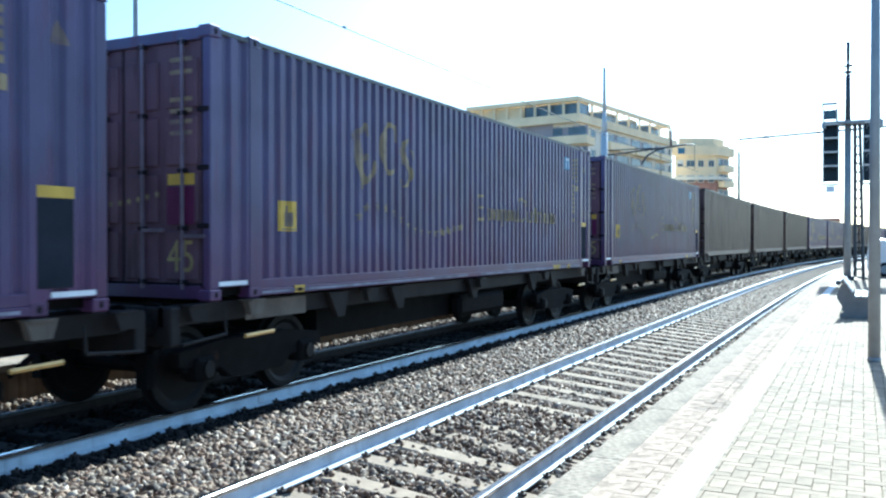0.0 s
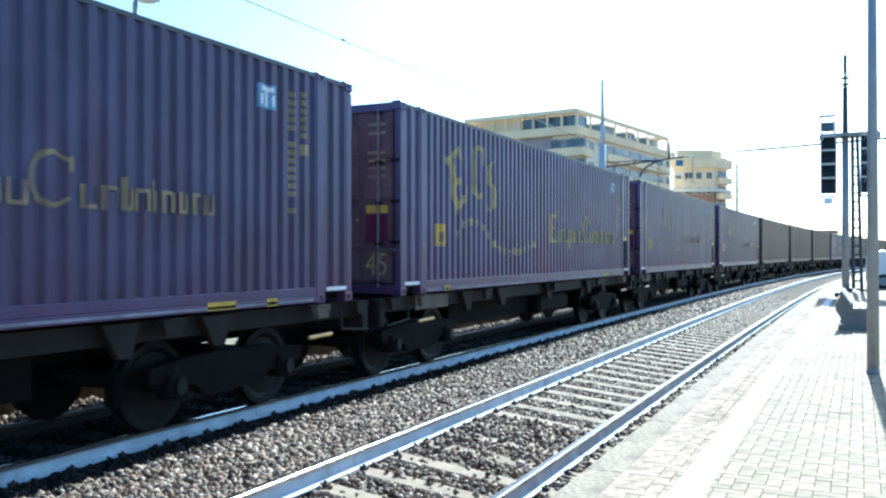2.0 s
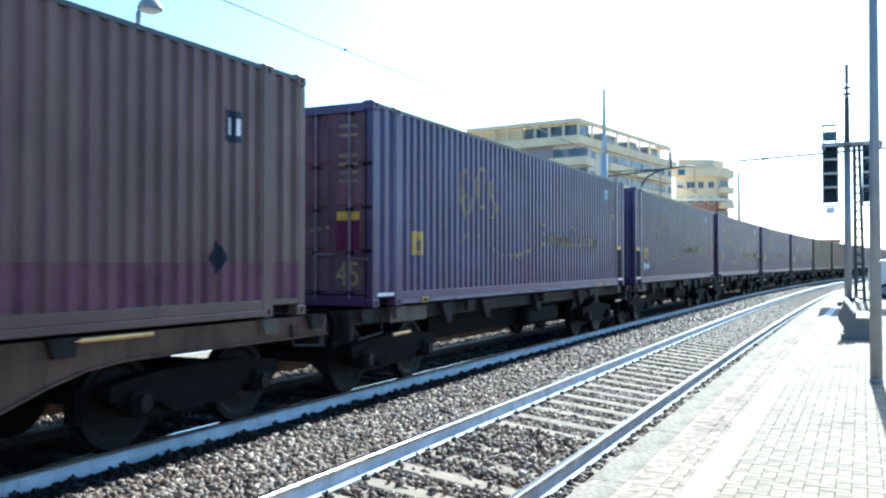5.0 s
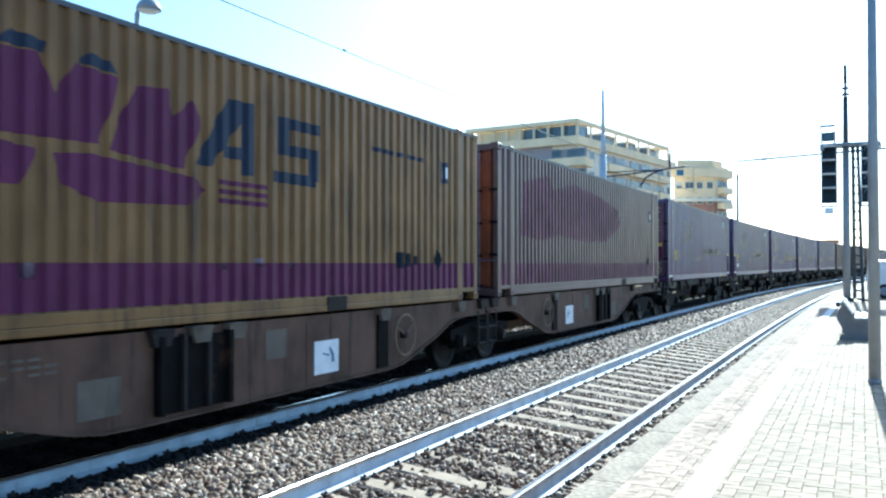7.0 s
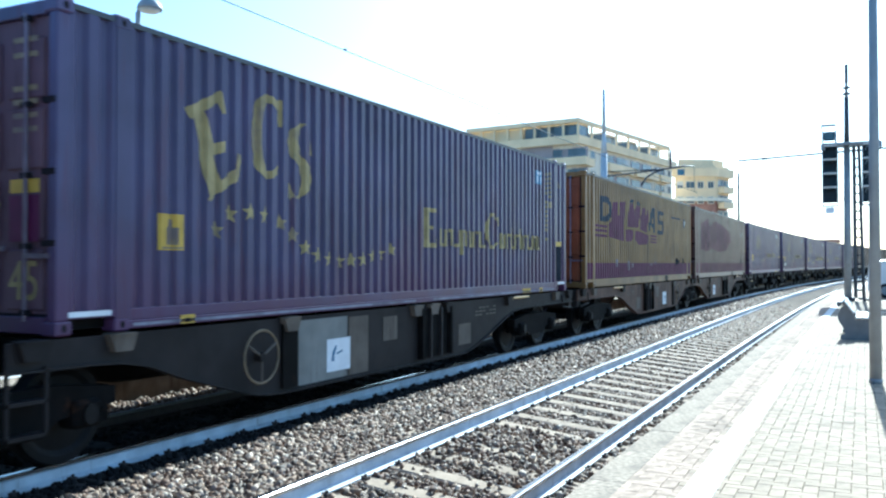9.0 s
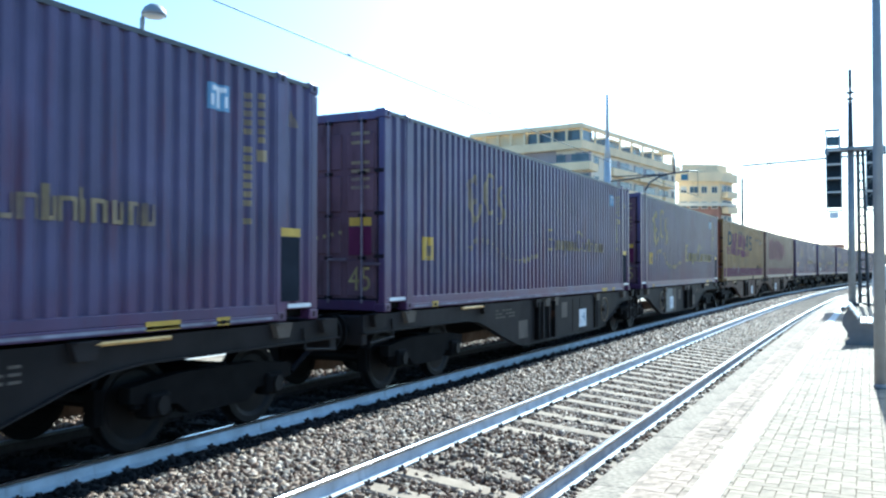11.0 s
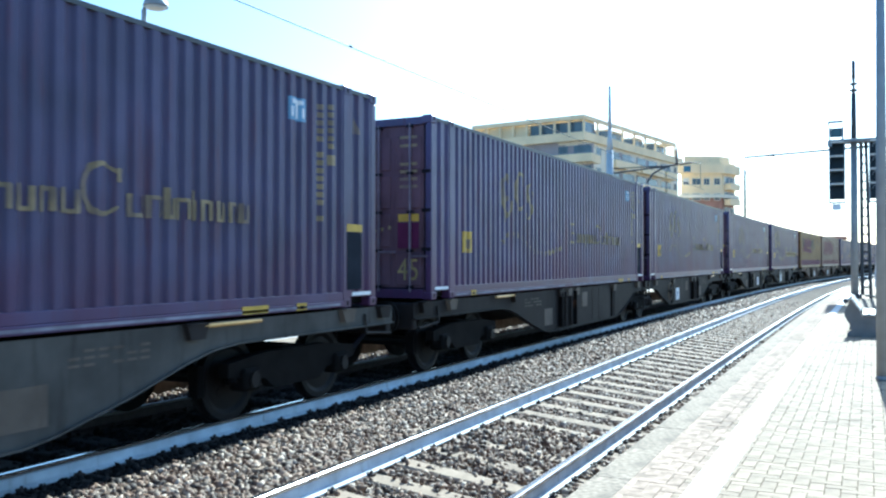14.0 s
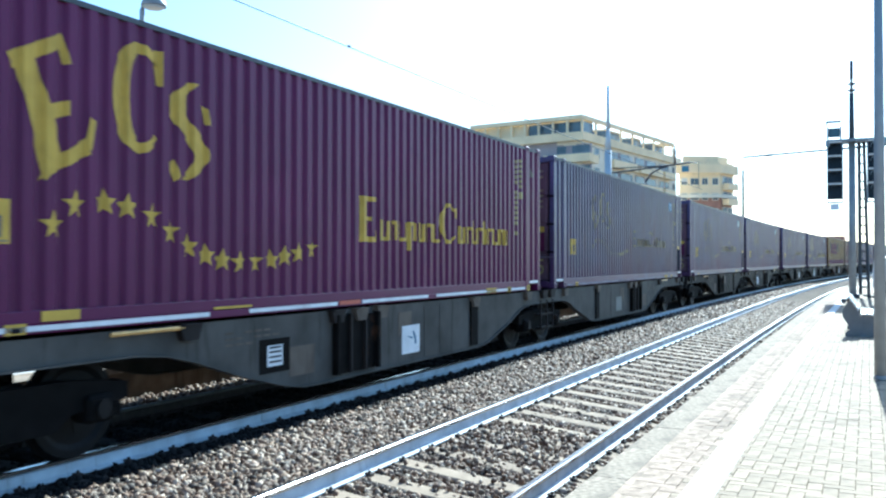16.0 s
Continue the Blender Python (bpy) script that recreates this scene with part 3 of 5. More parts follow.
def container(style, label, category="container", group="", small=False, doors_ahead=False):
    main = {"plum": M["plum"], "violet": M["violet"], "ochre": M["ochre"], "tan": M["tan"], "brown": M["brown"]}[style]
    carrier = style in ("plum", "violet")
    doorm = M["orange"] if style in ("ochre", "tan") else M["doorplum"] if style == "plum" else main
    c = thing("shipping_container", label, category, group)
    for side in (-1, 1):
        piece("side_panel", main, c, lambda bm: sheet(bm, side), "corrugated steel side")
        y0, y1 = sorted((side * HW, side * (HW - 0.10)))
        boxes("top_rail", M["darkmetal"], c, (-HL + 0.12, HL - 0.12, *sorted((side * (HW - 0.003), side * (HW - 0.08))), SHEET1, TOP - 0.012))
        boxes("bottom_rail", main, c, (-HL + POST - 0.02, HL - POST + 0.02, *sorted((side * (HW - 0.002), side * (HW - 0.10))), BOT + 0.07, SHEET0),
              (-HL + POST - 0.02, HL - POST + 0.02, *sorted((side * (HW + 0.006), side * (HW - 0.10))), BOT + 0.012, BOT + 0.07), bevel=0.006)
        for sx in (-1, 1):
            boxes("overhang_rail", main, c, (*sorted((sx * (HL - 0.12), sx * (HL - POST + 0.07))), *sorted((side * (HW - 0.003), side * (HW - 0.10))), SHEET0 - 0.05, SHEET0))
            boxes("corner_post", main, c, (*sorted((sx * (HL - 0.004), sx * (HL - 0.14))), y0, y1, BOT + 0.09, TOP - 0.09), bevel=0.012)
            boxes("lifting_post", main, c, (*sorted((sx * (HL - POST + 0.08), sx * (HL - POST - 0.10))), *sorted((side * (HW + 0.004), side * (HW - 0.09))), BOT + 0.08, TOP - 0.06), bevel=0.008)
            for z in (BOT, TOP - 0.09):
                for inset in (0.0, POST - 0.085):
                    cast = boxes("corner_casting", main, c, (*sorted((sx * (HL - inset + 0.004), sx * (HL - inset - 0.175))),
                                 *sorted((side * (HW + 0.008), side * (HW - 0.155))), z, z + 0.092 + (0.008 if z > 2 else 0)), bevel=0.012)
                    ux = sx * (HL - inset - 0.088)
                    piece("slot", M["rubber"], cast, lambda bm: rod(bm, (ux, side * (HW - 0.02), z + 0.047), (ux, side * (HW + 0.0095), z + 0.047), 0.026, n=8))
    boxes("roof", M["roofm"], c, (-HL + 0.1, HL - 0.1, -HW + 0.05, HW - 0.05, TOP - 0.045, TOP - 0.02))
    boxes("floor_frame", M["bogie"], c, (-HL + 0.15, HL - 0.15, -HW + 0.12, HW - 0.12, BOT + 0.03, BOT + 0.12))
    # closed front wall, ribbed
    bm = bmesh.new()
    ys, lo = [], []
    for k in range(9):
        a = -HW + 0.1 + k * 0.244
        ys += [(a, 0), (a + 0.09, 0), (a + 0.13, 0.03), (a + 0.22, 0.03)]
    for z in (BOT + 0.15, TOP - 0.1):
        lo.append([bm.verts.new((HL - 0.02 - d, y, z)) for y, d in ys])
    for k in range(len(ys) - 1):
        bm.faces.new((lo[0][k], lo[0][k + 1], lo[1][k + 1], lo[1][k]))
    part("front_wall", bm, main, c)
    boxes("end_beam", main, c, (HL - 0.1, HL - 0.006, -HW + 0.12, HW - 0.12, BOT + 0.01, BOT + 0.15))
    boxes("end_beam", main, c, (HL - 0.1, HL - 0.006, -HW + 0.12, HW - 0.12, TOP - 0.1, TOP - 0.01))
    # doors at the rear
    boxes("door_header", main, c, (-HL + 0.004, -HL + 0.1, -HW + 0.14, HW - 0.14, TOP - 0.10, TOP - 0.006), bevel=0.006)
    boxes("door_sill", main, c, (-HL + 0.004, -HL + 0.1, -HW + 0.14, HW - 0.14, BOT + 0.012, BOT + 0.12), bevel=0.006)
    for side in (-1, 1):
        d0, d1 = sorted((side * 0.01, side * (HW - 0.13)))
        bm = bmesh.new()
        box(bm, -HL + 0.05, -HL + 0.08, d0, d1, BOT + 0.125, TOP - 0.105)
        zs = [BOT + 0.16 + k * 0.462 for k in range(4)]
        mid = (d0 + d1) / 2
        door = part("door", bm, doorm, c, "panelled steel door leaf")
        for z in zs:
            for a, b in ((d0 + 0.05, mid - 0.05), (mid + 0.05, d1 - 0.05)):
                boxes("door_panel", doorm, door, (-HL + 0.028, -HL + 0.0505, a, b, z, z + 0.40), bevel=0.012)
        for k, y in enumerate((mid - 0.30, mid + 0.24)):
            piece("locking_bar", M["bar"], door, lambda bm: rod(bm, (-HL + 0.004, y, BOT + 0.09), (-HL + 0.004, y, TOP - 0.08), 0.019, n=8))
            boxes("handle", M["bar"], door, (-HL - 0.016, -HL + 0.006, *sorted((y, y + side * 0.30)), BOT + 0.50 + k * 0.05, BOT + 0.53 + k * 0.05))
            [boxes("keeper", M["rubber"], door, q) for q in [(-HL - 0.012, -HL + 0.03, y - 0.05, y + 0.05, z, z + 0.035) for z in (BOT + 0.13, zs[1] - 0.06, zs[2] - 0.06, zs[3] - 0.06, TOP - 0.13)]]
        for z in zs[1:]:
            boxes("hinge", M["rubber"], door, (-HL - 0.006, -HL + 0.05, *sorted((side * (HW - 0.16), side * (HW - 0.01))), z - 0.045, z - 0.005))
        boxes("gasket", M["rubber"], door, (-HL + 0.047, -HL + 0.052, d0 - 0.008, d1 + 0.01, BOT + 0.12, BOT + 0.14), (-HL + 0.046, -HL + 0.052, d0 - 0.008, d0 + 0.012, BOT + 0.14, TOP - 0.1))
    if carrier:
        face = pose(-HL + 0.025, -0.80, BOT + 0.23, 90, 0, -90)
        text_mesh("45", 0.37, "size_mark", M["gold"], c, face, "yellow size figures on the door")
        boxes("door_plate", M["yellow"], c, (-HL + 0.0225, -HL + 0.027, -0.98, -0.63, BOT + 0.93, BOT + 1.02), label="yellow warning plate")
        boxes("door_plate", M["magenta"], c, (-HL + 0.0225, -HL + 0.027, -0.98, -0.62, BOT + 0.61, BOT + 0.915), label="dark plate")
        boxes("door_print", M["dull"], c, *[(-HL + 0.0235, -HL + 0.027, -0.95 + 0.0, -0.66, BOT + z, BOT + z + 0.035) for z in (1.33, 1.42, 1.51, 1.60, 1.82, 1.92)], label="rows of pale bars of small print")
        bm = bmesh.new()
        for k in range(12):
            yy = 0.95 - k * 0.13
            zz = BOT + 0.86 - 0.07 * math.sin(k / 11 * math.pi)
            bm.faces.new([bm.verts.new((-HL + 0.024, yy - a * 0.9, zz + b)) for a, b in star(0, 0, 0.045)])
        part("star_row", bm, M["gold"], c, "row of small faded stars")
    # side markings
    if carrier:
        ink = M["yellow"] if style == "violet" else M["dull"] if small else M["gold"]
        emblem_lines(c, ink, small, style == "violet")
        plate = decal("warning_plate", M["yellow"], c, [rect(1.18, 1.53, 1.51, 1.78)], "yellow warning plate")
        decal("figure", M["dull"], plate, [rect(1.27, 1.44, 1.55, 1.68), rect(1.33, 1.38, 1.68, 1.74), rect(1.22, 1.49, 1.52, 1.535)], lift=0.007)
        if style == "plum":
            tall = decal("tall_plate", M["paleblue"], c, [rect(11.75, 12.06, 2.67, 2.88)], "pale blue plate with white forms")
            decal("plate_mark", M["white"], tall, [rect(11.80, 12.01, 2.82, 2.86), rect(11.86, 11.95, 2.69, 2.82), rect(11.78, 11.82, 2.70, 2.79), rect(11.99, 12.03, 2.70, 2.79)], lift=0.008)
            boxes("height_strip", M["yellow"], c, (HL - 0.74, HL - 0.37, -HW - 0.0065, -HW - 0.002, 1.695, 1.77), label="yellow height strip")
            boxes("dark_plate", M["teal"], c, (HL - 0.74, HL - 0.38, -HW - 0.006, -HW - 0.002, 1.12, 1.69), label="dark teal plate")
        else:
            for u0 in (POST - 0.09, LEN - POST - 0.08):
                boxes("casting_plate", M["yellow"], c, (u0 - HL, u0 + 0.17 - HL, -HW - 0.013, -HW - 0.0085, BOT + 0.005, BOT + 0.09), label="yellow painted casting face")
                boxes("casting_hole", M["rubber"], c, (u0 + 0.055 - HL, u0 + 0.115 - HL, -HW - 0.0155, -HW - 0.0132, BOT + 0.025, BOT + 0.07))
        faint = M["dull"] if style == "plum" else M["gold"]
        decal("small_print", faint, c, [rect(12.34, 12.44, 1.78 + 0.075 * k, 1.83 + 0.075 * k) for k in range(15) if k not in (1, 9)], "upright column of bars")
        decal("small_print", faint, c, [rect(12.59, 12.67, 2.48 + 0.075 * k, 2.53 + 0.075 * k) for k in range(6)] + [rect(12.57, 12.70, 2.32, 2.42)], "upright column of bars")
        decal("corner_flag", M["dull"], c, [[(13.09, 2.68), (13.30, 2.68), (13.20, 2.84)]], "small yellow triangle")
        for u0, u1 in ((0.14, 0.60), (LEN - 0.60, LEN - 0.14)):
            boxes("reflective_strip", M["white"], c, (u0 - HL, u1 - HL, -HW - 0.002, -HW + 0.01, SHEET0 - 0.04, SHEET0 - 0.004), label="red and white reflective strip")
        strips = ((0.85, 3.79), (4.42, 6.15), (6.75, 8.66), (8.95, 12.8)) if style == "violet" else ((0.85, 6.4), (7.0, 12.8))
        boxes("white_edge", M["edge" if style == "plum" else "white"], c, *[(a - HL, b - HL, -HW - 0.0105, -HW - 0.004, BOT + 0.028, BOT + (0.062 if style == "violet" else 0.05)) for a, b in strips], label="worn white edge line")
        if style == "violet":
            boxes("red_tab", M["red"], c, (6.2 - HL, 6.7 - HL, -HW - 0.0105, -HW - 0.004, BOT + 0.03, BOT + 0.07), label="red tab between the white lines")
            boxes("yellow_strip", M["yellow"], c, (3.86 - HL, 4.46 - HL, -HW - 0.0105, -HW - 0.0025, BOT + 0.078, BOT + 0.098), label="thin yellow strip")
            boxes("yellow_block", M["yellow"], c, (1.80 - HL, 2.18 - HL, -HW - 0.0105, -HW - 0.0015, BOT + 0.085, BOT + 0.150), label="yellow block on the bottom rail")
        boxes("yellow_tab", M["yellow"], c, (10.9 - HL, 11.35 - HL, -HW - 0.0105, -HW - 0.004, BOT + 0.02, BOT + 0.085), (1.46 - HL, 1.66 - HL, -HW - 0.0105, -HW - 0.004, BOT + 0.015, BOT + 0.08), (11.88 - HL, 12.08 - HL, -HW - 0.0105, -HW - 0.004, BOT + 0.015, BOT + 0.08), label="yellow tab on the bottom rail")
        boxes("tab_eye", M["rubber"], c, *[(a - HL, a + 0.08 - HL, -HW - 0.0125, -HW - 0.0107, BOT + 0.025, BOT + 0.055) for a in (1.52, 11.94)])
    if style in ("ochre", "tan"):
        decal("lower_band", M["magenta" if style == "ochre" else "rose"], c, [rect(0.13, POST - 0.08, SHEET0 + 0.01, 1.42), rect(POST + 0.1, LEN - POST - 0.1, SHEET0 + 0.01, 1.42), rect(LEN - POST + 0.08, LEN - 0.13, SHEET0 + 0.01, 1.42)], "purple painted band along the foot")
        if style == "ochre":
            decal("dark_patch", M["teal"], c, [rect(10.78, 11.02, 1.36, 1.54), rect(11.10, 11.28, 1.38, 1.53), rect(11.33, 11.46, 1.40, 1.50)], "dark worn patches", lift=0.008)
            decal("logo_form", M["navy"], c, arc(1.85, 2.50, 0.55, 0.26, 0.24, -100, 100, thin=0.8) + [rect(1.36, 1.60, 2.24, 2.74), rect(1.5, 1.85, 2.62, 2.74), rect(1.5, 1.85, 2.24, 2.34)], "dark rounded form with a straight back", layered=True)
            for form in ([(2.10, 1.95), (2.10, 2.20), (2.45, 2.30), (2.50, 2.66), (3.05, 2.70), (3.05, 2.42), (3.25, 2.42), (3.25, 2.70), (3.84, 2.74), (3.70, 1.88)],
                         [(4.02, 2.20), (4.32, 2.72), (4.80, 2.74), (4.93, 2.50), (5.15, 2.73), (5.62, 2.70), (5.55, 2.48), (5.40, 2.22)],
                         [(5.52, 2.19), (5.62, 2.40), (5.85, 2.68), (6.25, 2.71), (6.33, 2.52), (6.58, 2.67), (6.72, 2.50), (6.45, 2.13)],
                         [(4.92, 2.12), (5.30, 2.15), (6.60, 2.08), (6.80, 1.99), (6.55, 1.86), (5.40, 1.83), (5.02, 1.93)],
                         [(3.86, 1.88), (3.95, 2.14), (4.40, 2.16), (4.78, 2.13), (4.62, 1.90)]):
                decal("logo_form", M["magenta"], c, [form], "broad magenta form")
            for form in ([(4.36, 2.745), (4.52, 2.84), (4.86, 2.82), (4.84, 2.745)], [(5.16, 2.745), (5.30, 2.82), (5.52, 2.80), (5.60, 2.72)]):
                decal("logo_form", M["navy"], c, [form], "small dark form")
            decal("logo_stripes", M["magenta"], c, [rect(0.9, 1.95, 2.12, 2.17), rect(0.9, 1.95, 2.03, 2.08), rect(0.9, 1.95, 1.93, 1.98)], "three short magenta stripes")
            decal("logo_form", M["navy"], c, [[(6.62, 2.18), (7.12, 2.76), (7.58, 2.76), (7.58, 2.15), (7.36, 2.15), (7.36, 2.60), (6.86, 2.18)], rect(7.05, 7.40, 2.27, 2.37)], "dark leaning form", layered=True)
            decal("logo_form", M["navy"], c, [rect(8.02, 8.85, 2.62, 2.72), rect(8.02, 8.22, 2.44, 2.66), rect(8.02, 8.80, 2.38, 2.48), rect(8.60, 8.80, 2.18, 2.42), rect(7.90, 8.75, 2.13, 2.23)], "dark blocky form", layered=True)
            decal("small_print", M["navy"], c, [rect(10.1 + 0.34 * k, 10.36 + 0.34 * k, 2.60, 2.65) for k in range(5)], "row of small dark bars")
            decal("logo_stripes", M["magenta"], c, [rect(7.0, 7.85, 1.90 + k * 0.075, 1.94 + k * 0.075) for k in range(3)], "three short magenta stripes")
            decal("scuffs", M["bar"], c, [rect(2.9, 3.05, 1.34, 1.5), rect(4.1, 4.3, 1.26, 1.46), rect(4.62, 4.78, 1.32, 1.42), rect(7.0, 7.12, 1.36, 1.42), rect(7.6, 7.72, 1.38, 1.46), rect(8.2, 8.3, 1.37, 1.43)], "worn pale patches")
        else:
            decal("logo_form", M["rose"], c, [[(1.2, 1.85), (1.4, 2.66), (2.9, 2.86), (3.2, 2.62), (4.6, 2.82), (6.8, 2.72), (8.6, 2.52), (8.9, 2.2), (7.4, 1.86), (5.6, 1.80), (3.6, 1.90), (2.4, 1.78)]], "broad muted magenta patch")
        boxes("dark_tab", M["wagon"], c, *[(u - HL, u + w - HL, -HW - 0.011, -HW - 0.004, BOT + 0.015, BOT + 0.15) for u, w in ((9.0, 0.45),)], label="dark patch on the bottom rail")
        decal("tall_plate", M["navy"], c, [rect(12.25, 12.55, 2.40, 2.66)], "dark plate with two openings")
        decal("tall_plate_hole", M["white"], c, [rect(12.30, 12.37, 2.46, 2.60), rect(12.42, 12.49, 2.46, 2.60)], lift=0.007)
        decal("diamond_plate", M["teal"], c, [[(11.99, 1.46), (12.14, 1.60), (12.29, 1.46), (12.14, 1.32)]], "dark diamond plate", lift=0.008)
    for o in c.children:
        if o.name.split(".")[0] in ("small_print", "door_print", "star_row", "scuffs", "logo_stripes", "white_edge", "yellow_tab", "dark_tab"):
            o["kind"] = "stuff"
        if doors_ahead and o.name.split(".")[0] in ("front_wall", "end_beam", "door", "door_header", "door_sill", "size_mark", "door_plate", "door_print", "star_row"):
            o.matrix_basis = Matrix.Rotation(math.pi, 4, "Z") @ o.matrix_basis
        if doors_ahead and o.name.split(".")[0] in ("height_strip", "dark_plate", "corner_flag"):
            o.matrix_basis = Matrix.Translation((-(LEN - 0.83), 0, 0))
    return c


# ---- wagons: pairs of frames that share a bogie at the joint ----
GAP = 0.47
WHEEL_R = 0.46


def wheelset(parent, x):
    global SHAPE
    SHAPE = Matrix()
    ob = piece("wheelset", M["wheel"], parent, lambda bm: (rod(bm, (0, -0.90, 0), (0, 0.90, 0), 0.08, n=10), [
        lathe(bm, [(0.13, s * 0.70), (0.34, s * 0.72), (0.39, s * 0.70), (WHEEL_R + 0.028, s * 0.715), (WHEEL_R + 0.028, s * 0.73), (WHEEL_R, s * 0.745),
                   (WHEEL_R - 0.003, s * 0.84), (0.39, s * 0.84), (0.34, s * 0.812), (0.13, s * 0.83)], axis="y", n=32) for s in (-1, 1)],
        [box(bm, -0.23, 0.23, s * 0.828 - 0.004, s * 0.828 + 0.004, -0.045, 0.045) for s in (-1, 1)]), "pair of worn steel wheels")
    SHAPE = WAGON_SHAPE
    ob.location = (x, 0, WHEEL_R)
    return ob


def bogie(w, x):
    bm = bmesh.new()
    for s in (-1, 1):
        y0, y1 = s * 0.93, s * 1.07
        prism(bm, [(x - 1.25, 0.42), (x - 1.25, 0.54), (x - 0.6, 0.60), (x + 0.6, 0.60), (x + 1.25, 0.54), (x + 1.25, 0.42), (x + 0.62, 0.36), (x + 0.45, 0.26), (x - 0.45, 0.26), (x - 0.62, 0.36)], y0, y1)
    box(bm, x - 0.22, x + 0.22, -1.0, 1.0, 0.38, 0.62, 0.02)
    b = part("bogie", bm, M["bogie"], w, "bogie caked with brake dust, darkened for the shade under the wagon")
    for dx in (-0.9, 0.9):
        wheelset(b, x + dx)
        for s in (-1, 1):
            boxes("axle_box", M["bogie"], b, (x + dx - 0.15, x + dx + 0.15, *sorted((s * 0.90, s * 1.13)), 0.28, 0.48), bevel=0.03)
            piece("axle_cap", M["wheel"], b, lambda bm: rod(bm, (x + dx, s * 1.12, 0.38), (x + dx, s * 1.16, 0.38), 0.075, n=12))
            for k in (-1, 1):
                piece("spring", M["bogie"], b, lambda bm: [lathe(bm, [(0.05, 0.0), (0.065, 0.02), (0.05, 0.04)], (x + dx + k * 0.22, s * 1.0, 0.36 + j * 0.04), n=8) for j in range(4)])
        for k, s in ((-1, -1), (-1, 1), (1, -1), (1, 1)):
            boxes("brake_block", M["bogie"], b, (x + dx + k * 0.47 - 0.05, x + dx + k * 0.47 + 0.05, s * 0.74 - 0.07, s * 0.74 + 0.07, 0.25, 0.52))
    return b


def twist_stand(w, x, s, lit=True):
    """A folding spigot bracket on the side of the frame; lit ones are coloured paler, as if sunlit."""
    def make(bm):
        prism(bm, [(x - 0.16, 0.93), (x + 0.16, 0.93), (x + 0.10, 0.80), (x - 0.10, 0.80)], *sorted((s * 1.165, s * 1.24)))
        box(bm, x - 0.13, x + 0.13, *sorted((s * 1.10, s * 1.255)), 0.915, 0.935)
    piece("spigot_bracket", M["wagon_pale"] if lit else M["wagon"], w, make, "hinged container spigot")


def hoop(bm, x, y, z, rx, rz, r, n=28, k=6):
    """A bent tube closed into a ring, standing upright along the side."""
    rows = []
    for i in range(n):
        a = i * math.tau / n
        rows.append([bm.verts.new((x + math.cos(a) * (rx + r * math.cos(b)), y + r * math.sin(b), z + math.sin(a) * (rz + r * math.cos(b)))) for b in [j * math.tau / k for j in range(k)]])
    for i in range(n):
        for j in range(k):
            bm.faces.new((rows[i][j], rows[(i + 1) % n][j], rows[(i + 1) % n][(j + 1) % k], rows[i][(j + 1) % k]))


def end_fittings(w, xe, sx):
    boxes("headstock", M["wagon"], w, (*sorted((xe, xe - sx * 0.14)), -1.15, 1.15, 0.60, 0.92), bevel=0.015)
    for s in (-1, 1):
        buf = piece("buffer", M["bogie"], w, lambda bm: (rod(bm, (xe, s * 0.87, 0.76), (xe + sx * 0.36, s * 0.87, 0.76), 0.09, n=12),
                    rod(bm, (xe + sx * 0.36, s * 0.87, 0.76), (xe + sx * 0.40, s * 0.87, 0.76), 0.20, n=16)), "round buffer")
        piece("hand_rail", M["wagon"], w, lambda bm: (rod(bm, (xe - sx * 0.1, s * 1.20, 0.62), (xe - sx * 0.75, s * 1.20, 0.66), 0.016, n=6), rod(bm, (xe - sx * 0.75, s * 1.20, 0.66), (xe - sx * 0.75, s * 1.18, 0.86), 0.016, n=6)))
    piece("coupler", M["bogie"], w, lambda bm: rod(bm, (xe, 0, 0.74), (xe + sx * 0.62, 0, 0.66), 0.05, n=8))
    piece("brake_hose", M["rubber"], w, lambda bm: rod(bm, (xe, 0.45, 0.62), (xe + sx * 0.55, 0.42, 0.35), 0.03, n=6), "black hanging brake hose")


